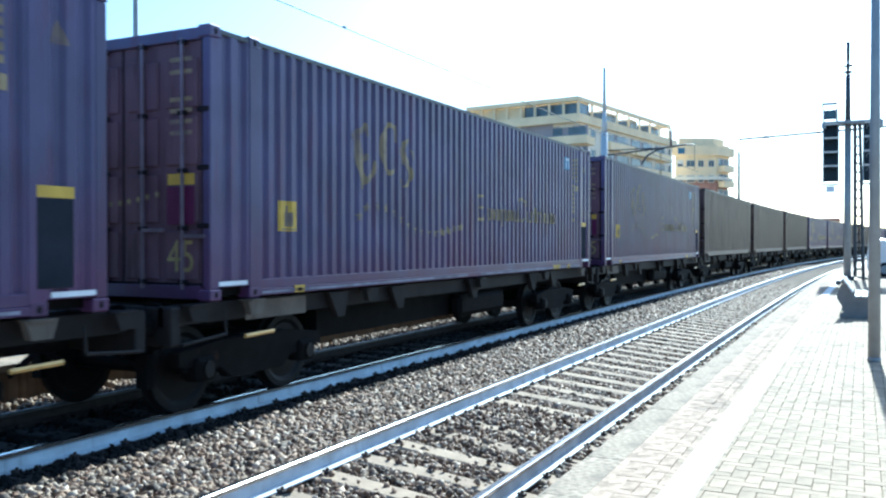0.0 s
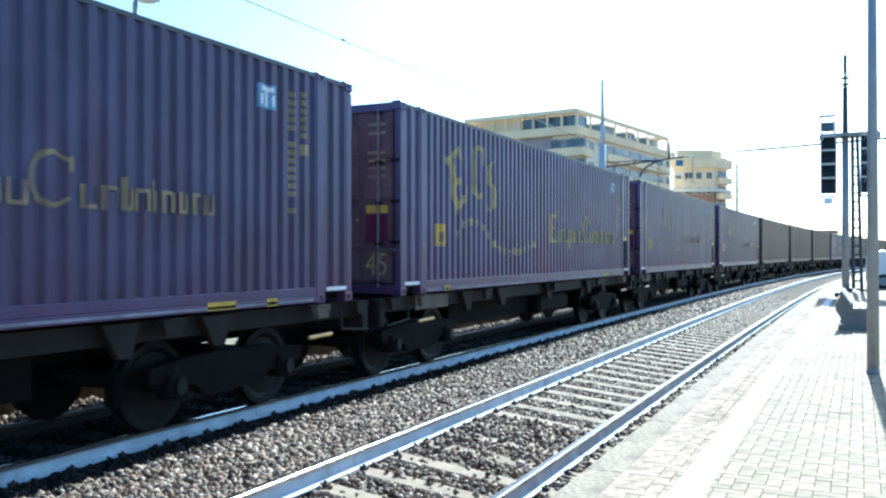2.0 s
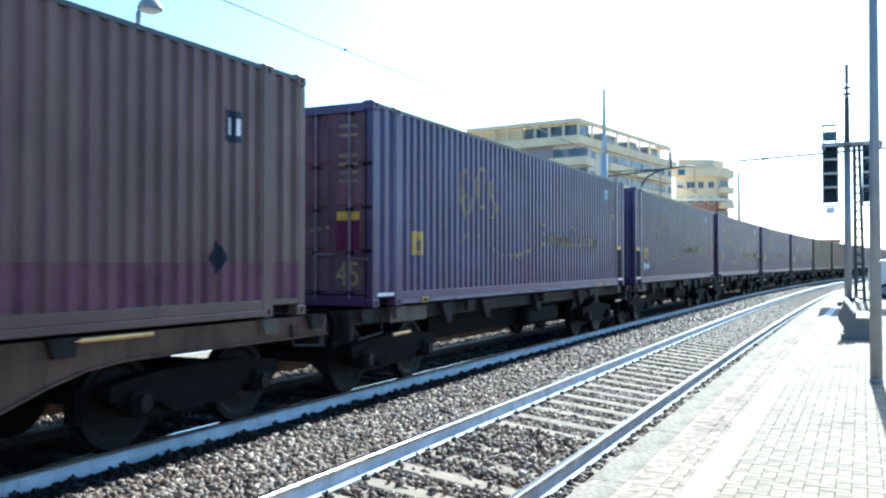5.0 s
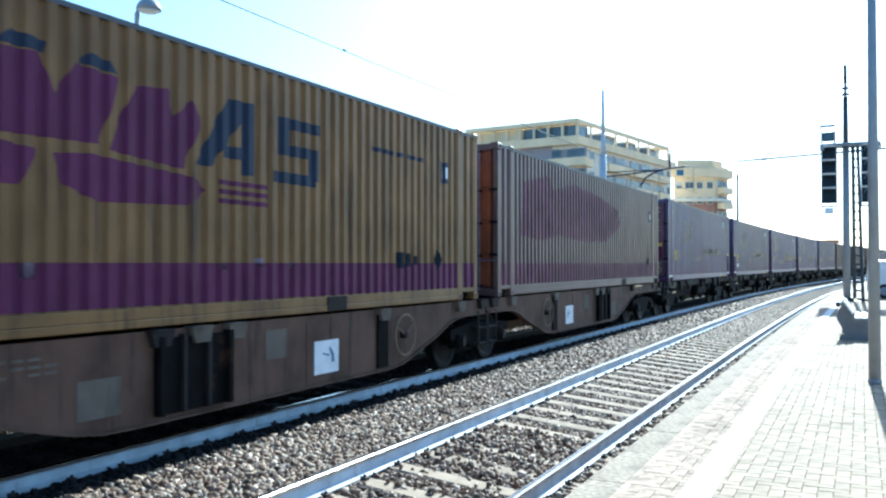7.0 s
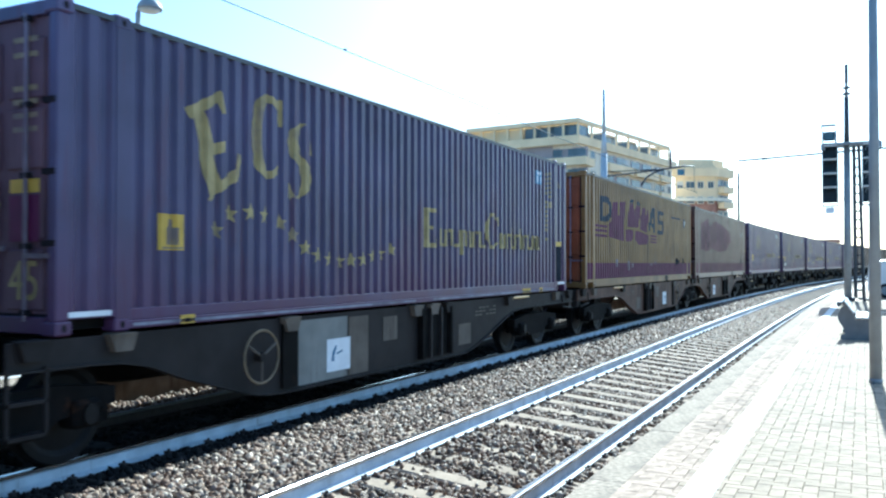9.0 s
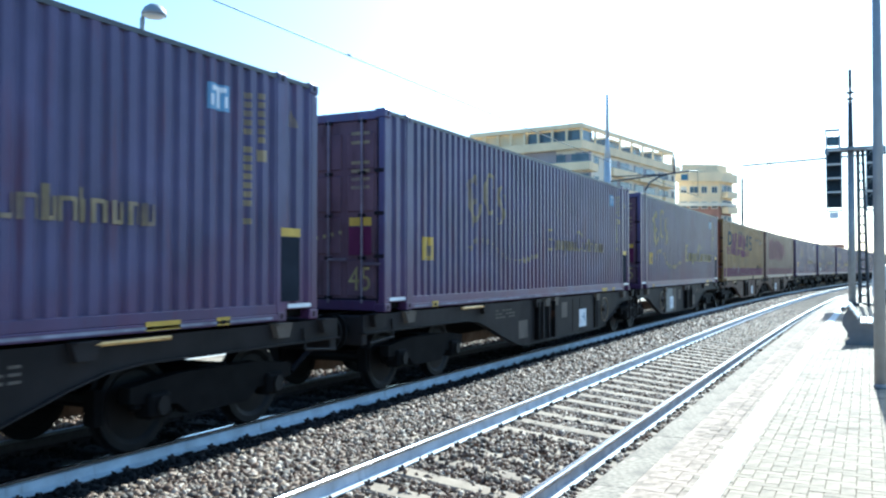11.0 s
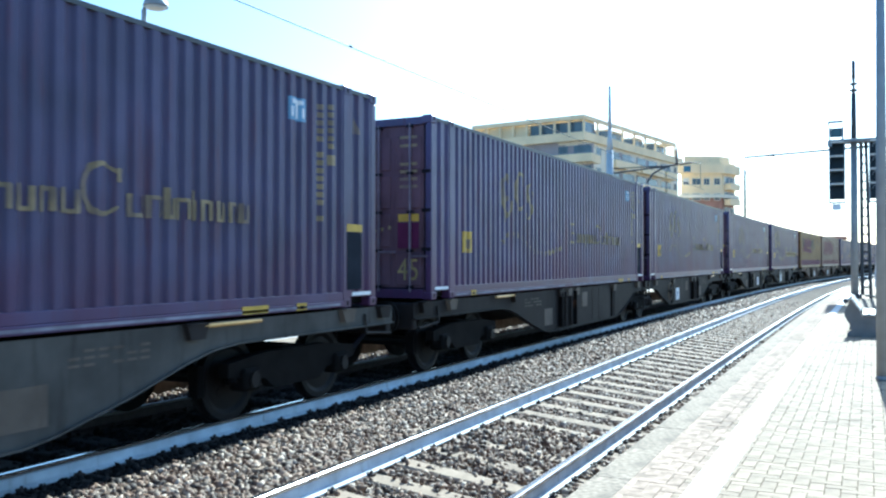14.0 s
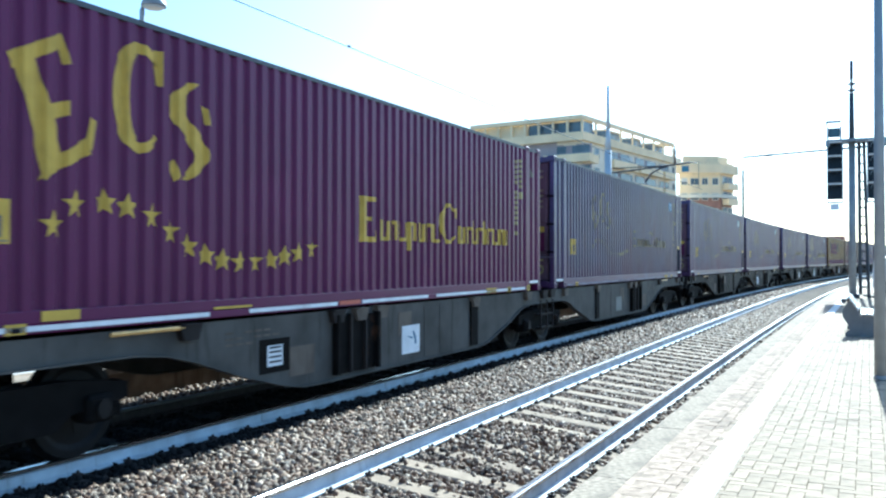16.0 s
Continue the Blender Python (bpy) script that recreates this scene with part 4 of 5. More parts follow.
def wagon_deep(joint_bogie, label, steel, plate=4.08, pale=False, wheel=True):
    """A frame with deep fish-bellied side sills; the joint lies at its rear end, u = -GAP."""
    w = thing("container_wagon", label, "freight wagon", "wagons of the train")
    u = lambda v: v - HL
    low = [(-0.42, 0.74), (0.40, 0.735), (0.75, 0.72), (1.10, 0.665), (1.55, 0.53), (2.14, 0.395), (2.60, 0.29), (2.85, 0.258), (3.15, 0.243), (7.90, 0.228), (8.25, 0.235), (8.57, 0.275), (9.37, 0.44), (10.07, 0.62), (10.46, 0.70), (10.9, 0.735), (LEN + 0.5, 0.74)]
    for s in (-1, 1):
        sill = piece("side_sill", steel, w, lambda bm: prism(bm, [(u(a), b) for a, b in low] + [(u(LEN + 0.5), 0.925), (u(-0.42), 0.925)], *sorted((s * 1.135, s * 1.165))), "dirty fish-bellied side sill")
        bm = bmesh.new()
        for (a, b), (c, d) in zip(low, low[1:]):
            prism(bm, [(u(a), b), (u(c), d), (u(c), d - 0.016), (u(a), b - 0.016)], *sorted((s * 1.09, s * 1.20)))
        part("sill_flange", bm, steel, sill)
        y = s * 1.167
        for a, b, z0, z1, mt, lb in ((3.48, 4.56, 0.262, 0.885, "panel_grey" if pale else steel, "pale grey repainted panel" if pale else "dirty panel"), (4.60, 5.09, 0.262, 0.87, "wagon_pale" if pale else steel, "faded tan panel"), (5.5, 5.9, 0.56, 0.83, "wagon_pale", "faded panel"), (8.0, 8.5, 0.34, 0.62, "wagon_pale", "faded panel")):
            boxes("panel", M[mt] if isinstance(mt, str) else mt, sill, (u(a), u(b), *sorted((y, y + s * 0.004)), z0, z1), label=lb)
        if plate:
            boxes("notice_plate", M["white"], sill, (u(plate), u(plate + 0.54), *sorted((y, y + s * 0.010)), 0.335, 0.665), label="white owner's plate with a small blue form")
            o0, o1 = sorted((y + s * 0.0102, y + s * 0.013))
            piece("plate_form", M["awning"], sill, lambda bm: [prism(bm, q, o0, o1) for q in [[(u(plate + a), b) for a, b in form] for form in (
                ((0.10, 0.44), (0.16, 0.44), (0.16, 0.50), (0.22, 0.58), (0.20, 0.60), (0.12, 0.53)), ((0.22, 0.50), (0.36, 0.53), (0.36, 0.545), (0.22, 0.52)))]], "small blue curved form")
        if plate is None:
            boxes("notice_plate", M["panel_grey"], sill, (u(5.06), u(5.64), *sorted((y, y + s * 0.010)), 0.34, 0.64), label="dirty pale grey plate")
        for a in (6.86, 7.22):
            boxes("rib", M["wagon"], sill, (u(a), u(a + 0.05), *sorted((y, y + s * 0.07)), 0.27, 0.88), label="dark strengthening rib")
        tagged(boxes("stencil", M["wagon_pale"], sill, *[(u(8.7 + 0.16 * k), u(8.82 + 0.16 * k), *sorted((y, y + s * 0.003)), 0.80 - 0.05 * r, 0.82 - 0.05 * r) for k in range(6) for r in range(3) if (k + r) % 4], label="faded stencilled bars"), kind="stuff")
        if steel is M["wagon_grey"] and not joint_bogie:
            sign = boxes("framed_sign", M["bogie"], sill, (u(8.50), u(9.05), *sorted((y, y + s * 0.006)), 0.41, 0.72), label="dark framed notice")
            boxes("notice", M["white"], sign, (u(8.64), u(8.92), *sorted((y + s * 0.0062, y + s * 0.010)), 0.47, 0.66), label="white notice with grey bars")
            boxes("notice_bar", M["darkmetal"], sign, *[(u(8.67), u(8.89), *sorted((y + s * 0.0102, y + s * 0.012)), z, z + 0.02) for z in (0.50, 0.545, 0.59, 0.63)])
        boxes("recess_box", M["bogie"], sill, (u(6.55), u(7.6), *sorted((y, y + s * 0.03)), 0.27, 0.86), label="dark recessed box")
        for a, b, o, z in ((6.55, 6.61, 0.09, 0.88), (7.54, 7.60, 0.09, 0.88), (3.14, 3.42, 0.03, 0.87)):
            boxes("rib", M["bogie"], sill, (u(a), u(b), *sorted((y, y + s * o)), 0.27, z), label="dark strengthening rib")
        if wheel:
            ring = piece("brake_wheel", M["brass_dull"], w, lambda bm: hoop(bm, u(2.70), s * 1.235, 0.605, 0.30, 0.235, 0.012), "round yellowed hand brake wheel")
            for a in (0.5, 2.6, 4.7):
                piece("spoke", M["wagon_pale"], ring, lambda bm: rod(bm, (u(2.70), s * 1.235, 0.605), (u(2.70) + 0.30 * math.cos(a), s * 1.235, 0.605 + 0.235 * math.sin(a)), 0.012, n=6))
            piece("hub", M["wagon"], ring, lambda bm: rod(bm, (u(2.70), s * 1.16, 0.605), (u(2.70), s * 1.25, 0.605), 0.045, n=10))
        for x in (-0.2, 0.72, 3.28, 6.45, 7.0, 7.55, 10.2, 12.98, 13.9):
            twist_stand(w, u(x), s, x in (3.28, 6.45, 7.0, 12.98, 0.72))
        piece("hand_rail", M["sungold"], w, lambda bm: rod(bm, (u(10.3), s * 1.225, 0.905), (u(11.2), s * 1.225, 0.905), 0.018, n=6), "bare rail with sunlit gold put into its colour")
        boxes("step", M["wagon"], w, (u(-0.45), u(-0.05), *sorted((s * 1.08, s * 1.2)), 0.30, 0.325), (u(-0.45), u(-0.05), *sorted((s * 1.08, s * 1.2)), 0.52, 0.545),
              (u(-0.45), u(-0.42), *sorted((s * 1.17, s * 1.2)), 0.30, 0.76), (u(-0.08), u(-0.05), *sorted((s * 1.17, s * 1.2)), 0.30, 0.76), label="ladder at the joint")
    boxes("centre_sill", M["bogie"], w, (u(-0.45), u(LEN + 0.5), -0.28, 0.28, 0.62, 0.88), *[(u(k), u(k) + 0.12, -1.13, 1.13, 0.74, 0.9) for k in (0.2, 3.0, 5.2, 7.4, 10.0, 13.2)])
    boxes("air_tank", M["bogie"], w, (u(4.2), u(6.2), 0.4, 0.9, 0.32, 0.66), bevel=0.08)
    end_fittings(w, u(LEN + 0.5), 1)
    if joint_bogie:
        bogie(w, u(-GAP))
    bogie(w, u(LEN - 1.6))
    return w


def wagon_open(label):
    """A lighter frame: shallow sills, hanging brackets and a recessed centre girder."""
    w = thing("container_wagon", label, "freight wagon", "wagons of the train")
    u = lambda v: v - HL
    for s in (-1, 1):
        boxes("side_sill", M["wagon"], w, (u(-0.5), u(LEN + 0.5), *sorted((s * 0.98, s * 1.05)), 0.76, 0.925), label="shallow side sill")
        boxes("panel", M["wagon_pale"], w, (u(0.75), u(1.9), *sorted((s * 1.052, s * 1.06)), 0.74, 0.91), label="pale greenish plate")
        for x in (2.3, 3.9, 6.6, 9.6, 10.9):
            piece("hanger", M["wagon"], w, lambda bm: prism(bm, [(u(x), 0.92), (u(x + 0.45), 0.92), (u(x + 0.36), 0.66), (u(x + 0.2), 0.66)], *sorted((s * 1.06, s * 1.14))), "hanging bracket")
        for x in (-0.2, 0.72, 3.2, 7.0, 10.4, 12.98, 13.9):
            twist_stand(w, u(x), s, x in (0.72, 12.98))
        for a in (0.55, LEN - 1.0):
            piece("hand_rail", M["sungold"], w, lambda bm: rod(bm, (u(a), s * 1.21, 0.62), (u(a + 0.5), s * 1.21, 0.63), 0.02, n=6), "bare rail with sunlit gold put into its colour")
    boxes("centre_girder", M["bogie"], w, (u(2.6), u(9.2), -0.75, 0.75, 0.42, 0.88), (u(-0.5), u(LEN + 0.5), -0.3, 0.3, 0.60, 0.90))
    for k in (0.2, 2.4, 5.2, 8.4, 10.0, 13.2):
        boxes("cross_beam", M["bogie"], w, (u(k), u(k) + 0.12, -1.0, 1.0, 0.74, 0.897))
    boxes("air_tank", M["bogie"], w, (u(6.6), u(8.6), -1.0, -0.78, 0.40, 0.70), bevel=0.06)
    end_fittings(w, u(LEN + 0.5), 1)
    end_fittings(w, u(-0.5), -1)
    bogie(w, u(0.95))
    bogie(w, u(LEN - 2.2))
    return w


# ---- the train: number 0 is the container in the middle of the view at the start, higher numbers follow it ----
PITCH_M, REAR0 = 15.023, 6.824


def gone(t):
    """Metres run by the train after t seconds."""
    return 9.497 * t + 0.03274 * t * t + 0.000169 * t ** 3


STYLE = {4: "tan", 5: "ochre", 11: "violet", -2: "brown", -3: "brown", -4: "brown", -7: "brown", -8: "brown"}
LABEL = {
    "plum": "faded purple corrugated container with worn gold star markings",
    ("plum", True): "faded purple corrugated container with small worn gold markings",
    "violet": "fresh violet corrugated container with bright yellow star markings",
    "ochre": "ochre yellow corrugated container with magenta and dark forms",
    "tan": "faded tan container with a muted magenta patch",
    "brown": "plain oxide brown corrugated container on a freight wagon"}
first_of, TRAIN = {}, []
for n in range(-10, 13):
    style = STYLE.get(n, "plum")
    small = style == "plum" and n not in (1, 6, -5)
    key = (style, small, n == 2)
    SHAPE = BOX_SHAPE
    if key in first_of:
        c = copy_thing(first_of[key], Matrix())
    else:
        c = first_of[key] = container(style, LABEL[(style, small) if small else style], "container", "containers of the train", small, n == 2)
    if n == 2:
        for k in (0, 1):
            a = 0.98 + 0.40 * k
            decal("hazard_diamond", M["white"], c, [[(a, 1.345), (a + 0.16, 1.47), (a + 0.32, 1.345), (a + 0.16, 1.22)]], "white hazard diamond", lift=0.009)
    SHAPE = WAGON_SHAPE
    deep = n >= 4
    flip = deep and n % 2 == 1
    key = ("deep_joint" if deep and not flip else "deep" if deep else "open") + ("_tan" if n in (4, 5) else "_pale" if n == 6 else "_dark" if n == 8 else "_plain" if n == 9 else "_grey" if n in (10, 11) else "")
    if key in first_of:
        w = copy_thing(first_of[key], Matrix())
    else:
        w = first_of[key] = wagon_open("grimy open-framed container wagon on two bogies") if key == "open" else \
            wagon_deep(key.startswith("deep_joint"), "sun-faded reddish container wagon with deep fish-bellied sills" if n in (4, 5) else "grimy container wagon with deep fish-bellied sills",
                       M["wagon_tan" if n in (4, 5) else "wagon_grey" if n in (10, 11) else "wagon"], {5: 4.40, 8: 3.85, 9: False, 10: None, 11: 5.26}.get(n, 4.08), n == 6, n < 9)
    TRAIN.append((n, c, w, flip))
SHAPE = Matrix()


def slack(n):
    """The two halves of a jointed pair stand closer together than coupled wagons."""
    return {4: -0.25, 5: 0.15, 8: -0.30, 9: 0.22, 10: -0.1, 11: 0.36}.get(n, 0.0)


def car_pose(n, t, turned=False):
    x, y, th = line_at(REAR0 + HL - n * PITCH_M + slack(n) + gone(t), TRAIN_LAT)
    return pose(x, y, 0, 0, 0, -math.degrees(th) + (180 if turned else 0))


def motions():
    times = [k * 0.5 for k in range(33)]
    spin = [k / FPS for k in range(481)]
    for n, c, w, flip in TRAIN:
        walk(c, [(t, car_pose(n, t)) for t in times])
        walk(w, [(t, car_pose(n, t, flip)) for t in times])
        if 0 <= n <= 11:
            for wheel in [o for o in w.children_recursive if o.name.startswith("wheelset")]:
                p = wheel.location.copy()
                way = -1 if flip else 1
                walk(wheel, [(t, pose(*p, 0, math.degrees(way * gone(t) / WHEEL_R) % 360.0)) for t in spin])


# ---- far platform behind the train ----
far = thing("platform_far", "far platform with a stained wall and pale edge", "platform", kind="structure")
FAR_Z = 0.374
piece("platform_wall", M["wallbrown"], far, lambda bm: sweep(bm, [(9.02, -0.61), (9.02, FAR_Z - 0.08), (17.2, FAR_Z - 0.08), (17.2, -0.61)], NEAR), "stained brown wall")
piece("coping", M["kerb"], far, lambda bm: sweep(bm, [(8.97, FAR_Z - 0.08), (8.97, FAR_Z), (9.42, FAR_Z), (9.42, FAR_Z - 0.08)], NEAR), "pale coping")
piece("paving", M["paverrest"], far, lambda bm: sweep(bm, [(9.42, FAR_Z - 0.05), (9.42, FAR_Z - 0.01), (17.2, FAR_Z - 0.01), (17.2, FAR_Z - 0.05)], NEAR))
piece("white_line", M["line"], far, lambda bm: sweep(bm, [(9.6, FAR_Z - 0.01), (9.6, FAR_Z - 0.003), (9.84, FAR_Z - 0.003), (9.84, FAR_Z - 0.01)], NEAR))


def platform_lamp(x, y, h, label):
    t = thing("street_lamp", label, "lamp", m=pose(x, y, FAR_Z - 0.01, 0, 0, -64) @ SIZE)
    piece("post", M["galv"], t, lambda bm: (rod(bm, (0, 0, 0), (0, 0, h * 0.4), 0.06, 0.05, 12), rod(bm, (0, 0, h * 0.4), (0, 0, h), 0.04, 0.035, 12)), "slim grey post")
    piece("arm", M["galv"], t, lambda bm: [rod(bm, a, b, 0.025, n=8) for a, b in (((0, 0, h), (0.02, 0, h + 0.08)), ((0.02, 0, h + 0.08), (0.1, 0, h + 0.12)))])
    head = piece("lamp_head", M["galv"], t, lambda bm: lathe(bm, [(0.165, h + 0.03), (0.17, h + 0.06), (0.155, h + 0.10), (0.12, h + 0.15), (0.07, h + 0.185), (0.02, h + 0.20)], (0.16, 0, 0), n=20), "grey domed lamp head", True)
    piece("bowl", M["glassdome"], head, lambda bm: lathe(bm, [(0.04, h - 0.005), (0.11, h + 0.005), (0.155, h + 0.029)], (0.16, 0, 0), n=20), "pale glass bowl", True)
    return t


platform_lamp(10.93, 11.41, 4.55, "slim grey platform lamp with a domed head")


# ---- near platform ----
plat = thing("platform_near", "sunlit station platform with pale pavers", "platform", kind="structure")
piece("platform_body", M["joint"], plat, lambda bm: sweep(bm, [(1.765, -0.61), (1.765, PLAT - 0.075), (-17.0, PLAT - 0.075 + 0.06), (-17.0, -0.61)], NEAR))
piece("bedding", M["joint"], plat, lambda bm: sweep(bm, [(1.52, PLAT - 0.07), (1.52, PLAT - 0.006), (-17.0, PLAT - 0.006), (-17.0, PLAT - 0.07)], NEAR))
piece("white_line", M["line"], plat, lambda bm: sweep(bm, [(1.120, PLAT - 0.012), (1.120, PLAT + 0.004), (0.912, PLAT + 0.004), (0.912, PLAT - 0.012)], NEAR), "broad white safety line")
piece("mortar_strip", M["edge_paver"], plat, lambda bm: sweep(bm, [(1.527, PLAT - 0.03), (1.527, PLAT - 0.0025), (1.36, PLAT - 0.0025), (1.36, PLAT - 0.03)], NEAR), "dirty mortar between coping and pavers")
rngp = random.Random(8)


def slab_mesh(name, w, d, h, material, bevel):
    bm = bmesh.new()
    box(bm, -w / 2, w / 2, -d / 2, d / 2, -h, 0, 0)
    top = [e for e in bm.edges if all(v.co.z > -0.001 for v in e.verts)]
    bmesh.ops.bevel(bm, geom=top, offset=bevel, segments=1, affect="EDGES", profile=0.5)
    return mesh_of(name, bm, material)


COPING = slab_mesh("coping_slab", 0.997, 0.265, 0.075, M["kerb"], 0.002)
for k in range(80):
    s = -9.5 + k * 1.0
    x, y, th = line_at(s, 1.659)
    o = new("coping_slab", COPING)
    o.matrix_basis, o.parent = pose(x, y, PLAT + rngp.uniform(-0.0015, 0.0015), 0, 0, -math.degrees(th) + rngp.uniform(-0.2, 0.2)), plat
PW = 0.10
PL = 2 * PW
PAVER = slab_mesh("paver", PL - 0.0045, PW - 0.0045, 0.05, M["paver"], 0.003)
cells = []
for i in range(-60, 385):
    for j in range(-60, 17):
        kind = (i - j) % 4
        if kind == 0:
            cells.append(((i + 1) * PW, (j + 0.5) * PW - 0.02, 0))
        elif kind == 2:
            cells.append(((i + 0.5) * PW, j * PW - 0.02, 1))
cells = [c for c in cells if c[1] < (1.43 if c[2] else 1.48) and not (c[0] > 14 and c[1] < -2.5)]
near_cells = [c for c in cells if 4.8 < c[0] < 10.0 and -0.3 < c[1] < 1.5]
inside = set(near_cells[:300])
EDGE_PAVER = slab_mesh("paver", PL - 0.0045, PW - 0.0045, 0.05, M["edge_paver"], 0.003)
rest, strip = bmesh.new(), bmesh.new()
for s, lat, turned in cells:
    x, y, th = line_at(s, lat)
    dz, tilt = rngp.uniform(-0.0015, 0.001), rngp.uniform(-1.3, 1.3)
    if (s, lat, turned) in inside:
        o = new("paver", EDGE_PAVER if lat > 1.12 else PAVER)
        o.matrix_basis, o.parent = pose(x, y, PLAT + dz, 0, 0, -math.degrees(th) + (90 if turned else 0) + tilt), plat
        continue
    a, b = (PL / 2 - 0.0022, PW / 2 - 0.0022) if not turned else (PW / 2 - 0.0022, PL / 2 - 0.0022)
    c2, s2 = math.cos(-th + radians(tilt)), math.sin(-th + radians(tilt))
    heap = strip if lat > 1.12 else rest
    ring = [[heap.verts.new((x + px * c2 - py * s2, y + px * s2 + py * c2, PLAT + dz + z)) for px, py in ((-a + e, -b + e), (a - e, -b + e), (a - e, b - e), (-a + e, b - e))] for e, z in ((0.0, -0.012), (0.0028, 0.0))]
    for q in range(4):
        heap.faces.new((ring[0][q], ring[0][(q + 1) % 4], ring[1][(q + 1) % 4], ring[1][q]))
    heap.faces.new(ring[1])
for heap, look_of, words in ((rest, M["paverrest"], ""), (strip, M["edge_paver"], "dirty pinkish pavers beside the edge")):
    me = bpy.data.meshes.new("pavers_beyond")
    heap.to_mesh(me)
    heap.free()
    me.materials.append(look_of)
    o = tagged(new("pavers_beyond", me), words, kind="stuff")
    o.parent = plat
piece("paving_far", M["paverrest"], plat, lambda bm: sweep(bm, [(1.52, PLAT - 0.02), (1.52, PLAT - 0.001), (-17.0, PLAT - 0.001), (-17.0, PLAT - 0.02)], [38 + 4 * k for k in range(60)]))

# weeds at the foot of the edge and in the joints
bm = bmesh.new()
for s, lat, z, n, h in ((5.6, 1.95, -0.38, 40, 0.16), (5.85, 1.93, -0.38, 30, 0.14), (5.25, 1.94, -0.38, 30, 0.14)):
    for _ in range(n):
        a, r = rngp.uniform(0, math.tau), rngp.uniform(0, 0.10 if h > 0.05 else 0.05)
        p = on_line(s + math.cos(a) * r, lat + math.sin(a) * r * 0.5, z)
        d = Vector((math.cos(a), math.sin(a), 0))
        e = Vector((-math.sin(a), math.cos(a), 0)) * 0.008
        tip = p + d * h * rngp.uniform(0.2, 0.8) + Vector((0, 0, h * rngp.uniform(0.5, 1)))
        bm.faces.new([bm.verts.new(q) for q in (p - e, p + e, (p + tip) / 2 + e * 1.3 + Vector((0, 0, 0.01)), tip, (p + tip) / 2 - e * 1.3 + Vector((0, 0, 0.01)))])
tagged(part("weeds", bm, M["weed"]), "small green weeds along the platform edge", "weeds", kind="stuff")


# ---- things on the platform ----
t = thing("lamp_post", "tall pale grey tapered steel lamp post on the platform", "post", m=pose(12.44, -0.15, PLAT) @ SIZE)
piece("pole", M["galv"], t, lambda bm: rod(bm, (0, 0, -0.02), (0, 0, 5.6), 0.059, 0.035, 16), "grey pole", True)
piece("collar", M["galv"], t, lambda bm: lathe(bm, [(0.058, 0.0), (0.066, 0.012), (0.066, 0.03), (0.058, 0.045)], n=16))
arm = piece("lamp_arm", M["galv"], t, lambda bm: rod(bm, (0, 0, 5.5), (0.5, 0, 5.7), 0.03, n=10))
piece("lamp_head", M["galv"], arm, lambda bm: lathe(bm, [(0.17, 5.66), (0.17, 5.70), (0.10, 5.80), (0.02, 5.84)], (0.62, 0, 0), n=18), "domed lamp head", True)

t = thing("bench", "curved concrete platform bench with pale slats", "bench", m=pose(19.22, 0.15, PLAT) @ SIZE)
prof = [(0.20, 0.0), (0.20, 0.05), (0.13, 0.10), (0.17, 0.20), (0.235, 0.31), (0.24, 0.40), (0.19, 0.50), (0.13, 0.56), (0.09, 0.545), (0.02, 0.40), (-0.02, 0.315), (-0.30, 0.335), (-0.30, 0.28), (-0.24, 0.20), (-0.25, 0.05), (-0.32, 0.04), (-0.32, 0.0)]
for x in (0.0, 1.5):
    piece("end_frame", M["bench"], t, lambda bm: prism(bm, prof, x, x + 0.11, "yz"), "curved cast concrete end")
boxes("seat_slat", M["slat"], t, *[(-0.05, 1.66, -0.02 - 0.095 * k - 0.085, -0.02 - 0.095 * k, 0.337, 0.362) for k in range(3)], bevel=0.006, label="pale seat slats")
bm = bmesh.new()
for k in range(3):
    y, z = 0.03 + 0.045 * k, 0.42 + 0.065 * k
    prism(bm, [(y - 0.03, z), (y - 0.012, z - 0.012), (y + 0.02, z + 0.045), (y + 0.002, z + 0.057)], -0.05, 1.66, "yz")
part("back_slat", bm, M["slat"], t, "pale back slats")
piece("top_rail", M["darkmetal"], t, lambda bm: rod(bm, (-0.12, 0.22, 0.565), (1.7, 0.16, 0.575), 0.04, n=12), "dark rounded top rail")

# ---- signal on its bracket ----
SX, SY = 38.39, 0.53
t = thing("railway_signal", "tall grey signal mast with two black signal heads", "signal", m=pose(SX, SY, PLAT) @ SIZE)
piece("mast", M["galv"], t, lambda bm: (rod(bm, (0, 0, 0), (0, 0, 5.0), 0.115, 0.10, 14), rod(bm, (0, 0, 6.5), (0.0, 0.0, 7.4), 0.05, 0.045, 10)), "grey tubular mast", True)
piece("upper_mast", M["darkmetal"], t, lambda bm: (rod(bm, (0, 0, 4.9), (0, 0, 6.5), 0.085, 0.07, 12), rod(bm, (0, 0, 6.95), (0, 0, 7.53), 0.055, n=10)), "dark upper tube", True)
for z in (6.55, 6.75, 4.98):
    piece("mast_collar", M["darkmetal"], t, lambda bm: lathe(bm, [(0.06, z), (0.13, z + 0.02), (0.13, z + 0.06), (0.06, z + 0.09)], n=12))
boxes("platform_bracket", M["galv"], t, (-0.35, 0.35, -0.95, 0.70, 4.95, 4.98), (-0.35, -0.31, -0.95, 0.70, 4.92, 5.02), (0.31, 0.35, -0.95, 0.70, 4.92, 5.02), bevel=0.01, label="narrow working platform")
piece("bracket_lip", M["galv"], t, lambda bm: [rod(bm, (-0.36, y, 4.80), (-0.36, y, 4.99), 0.07, n=10) for y in (0.68, -0.93)])


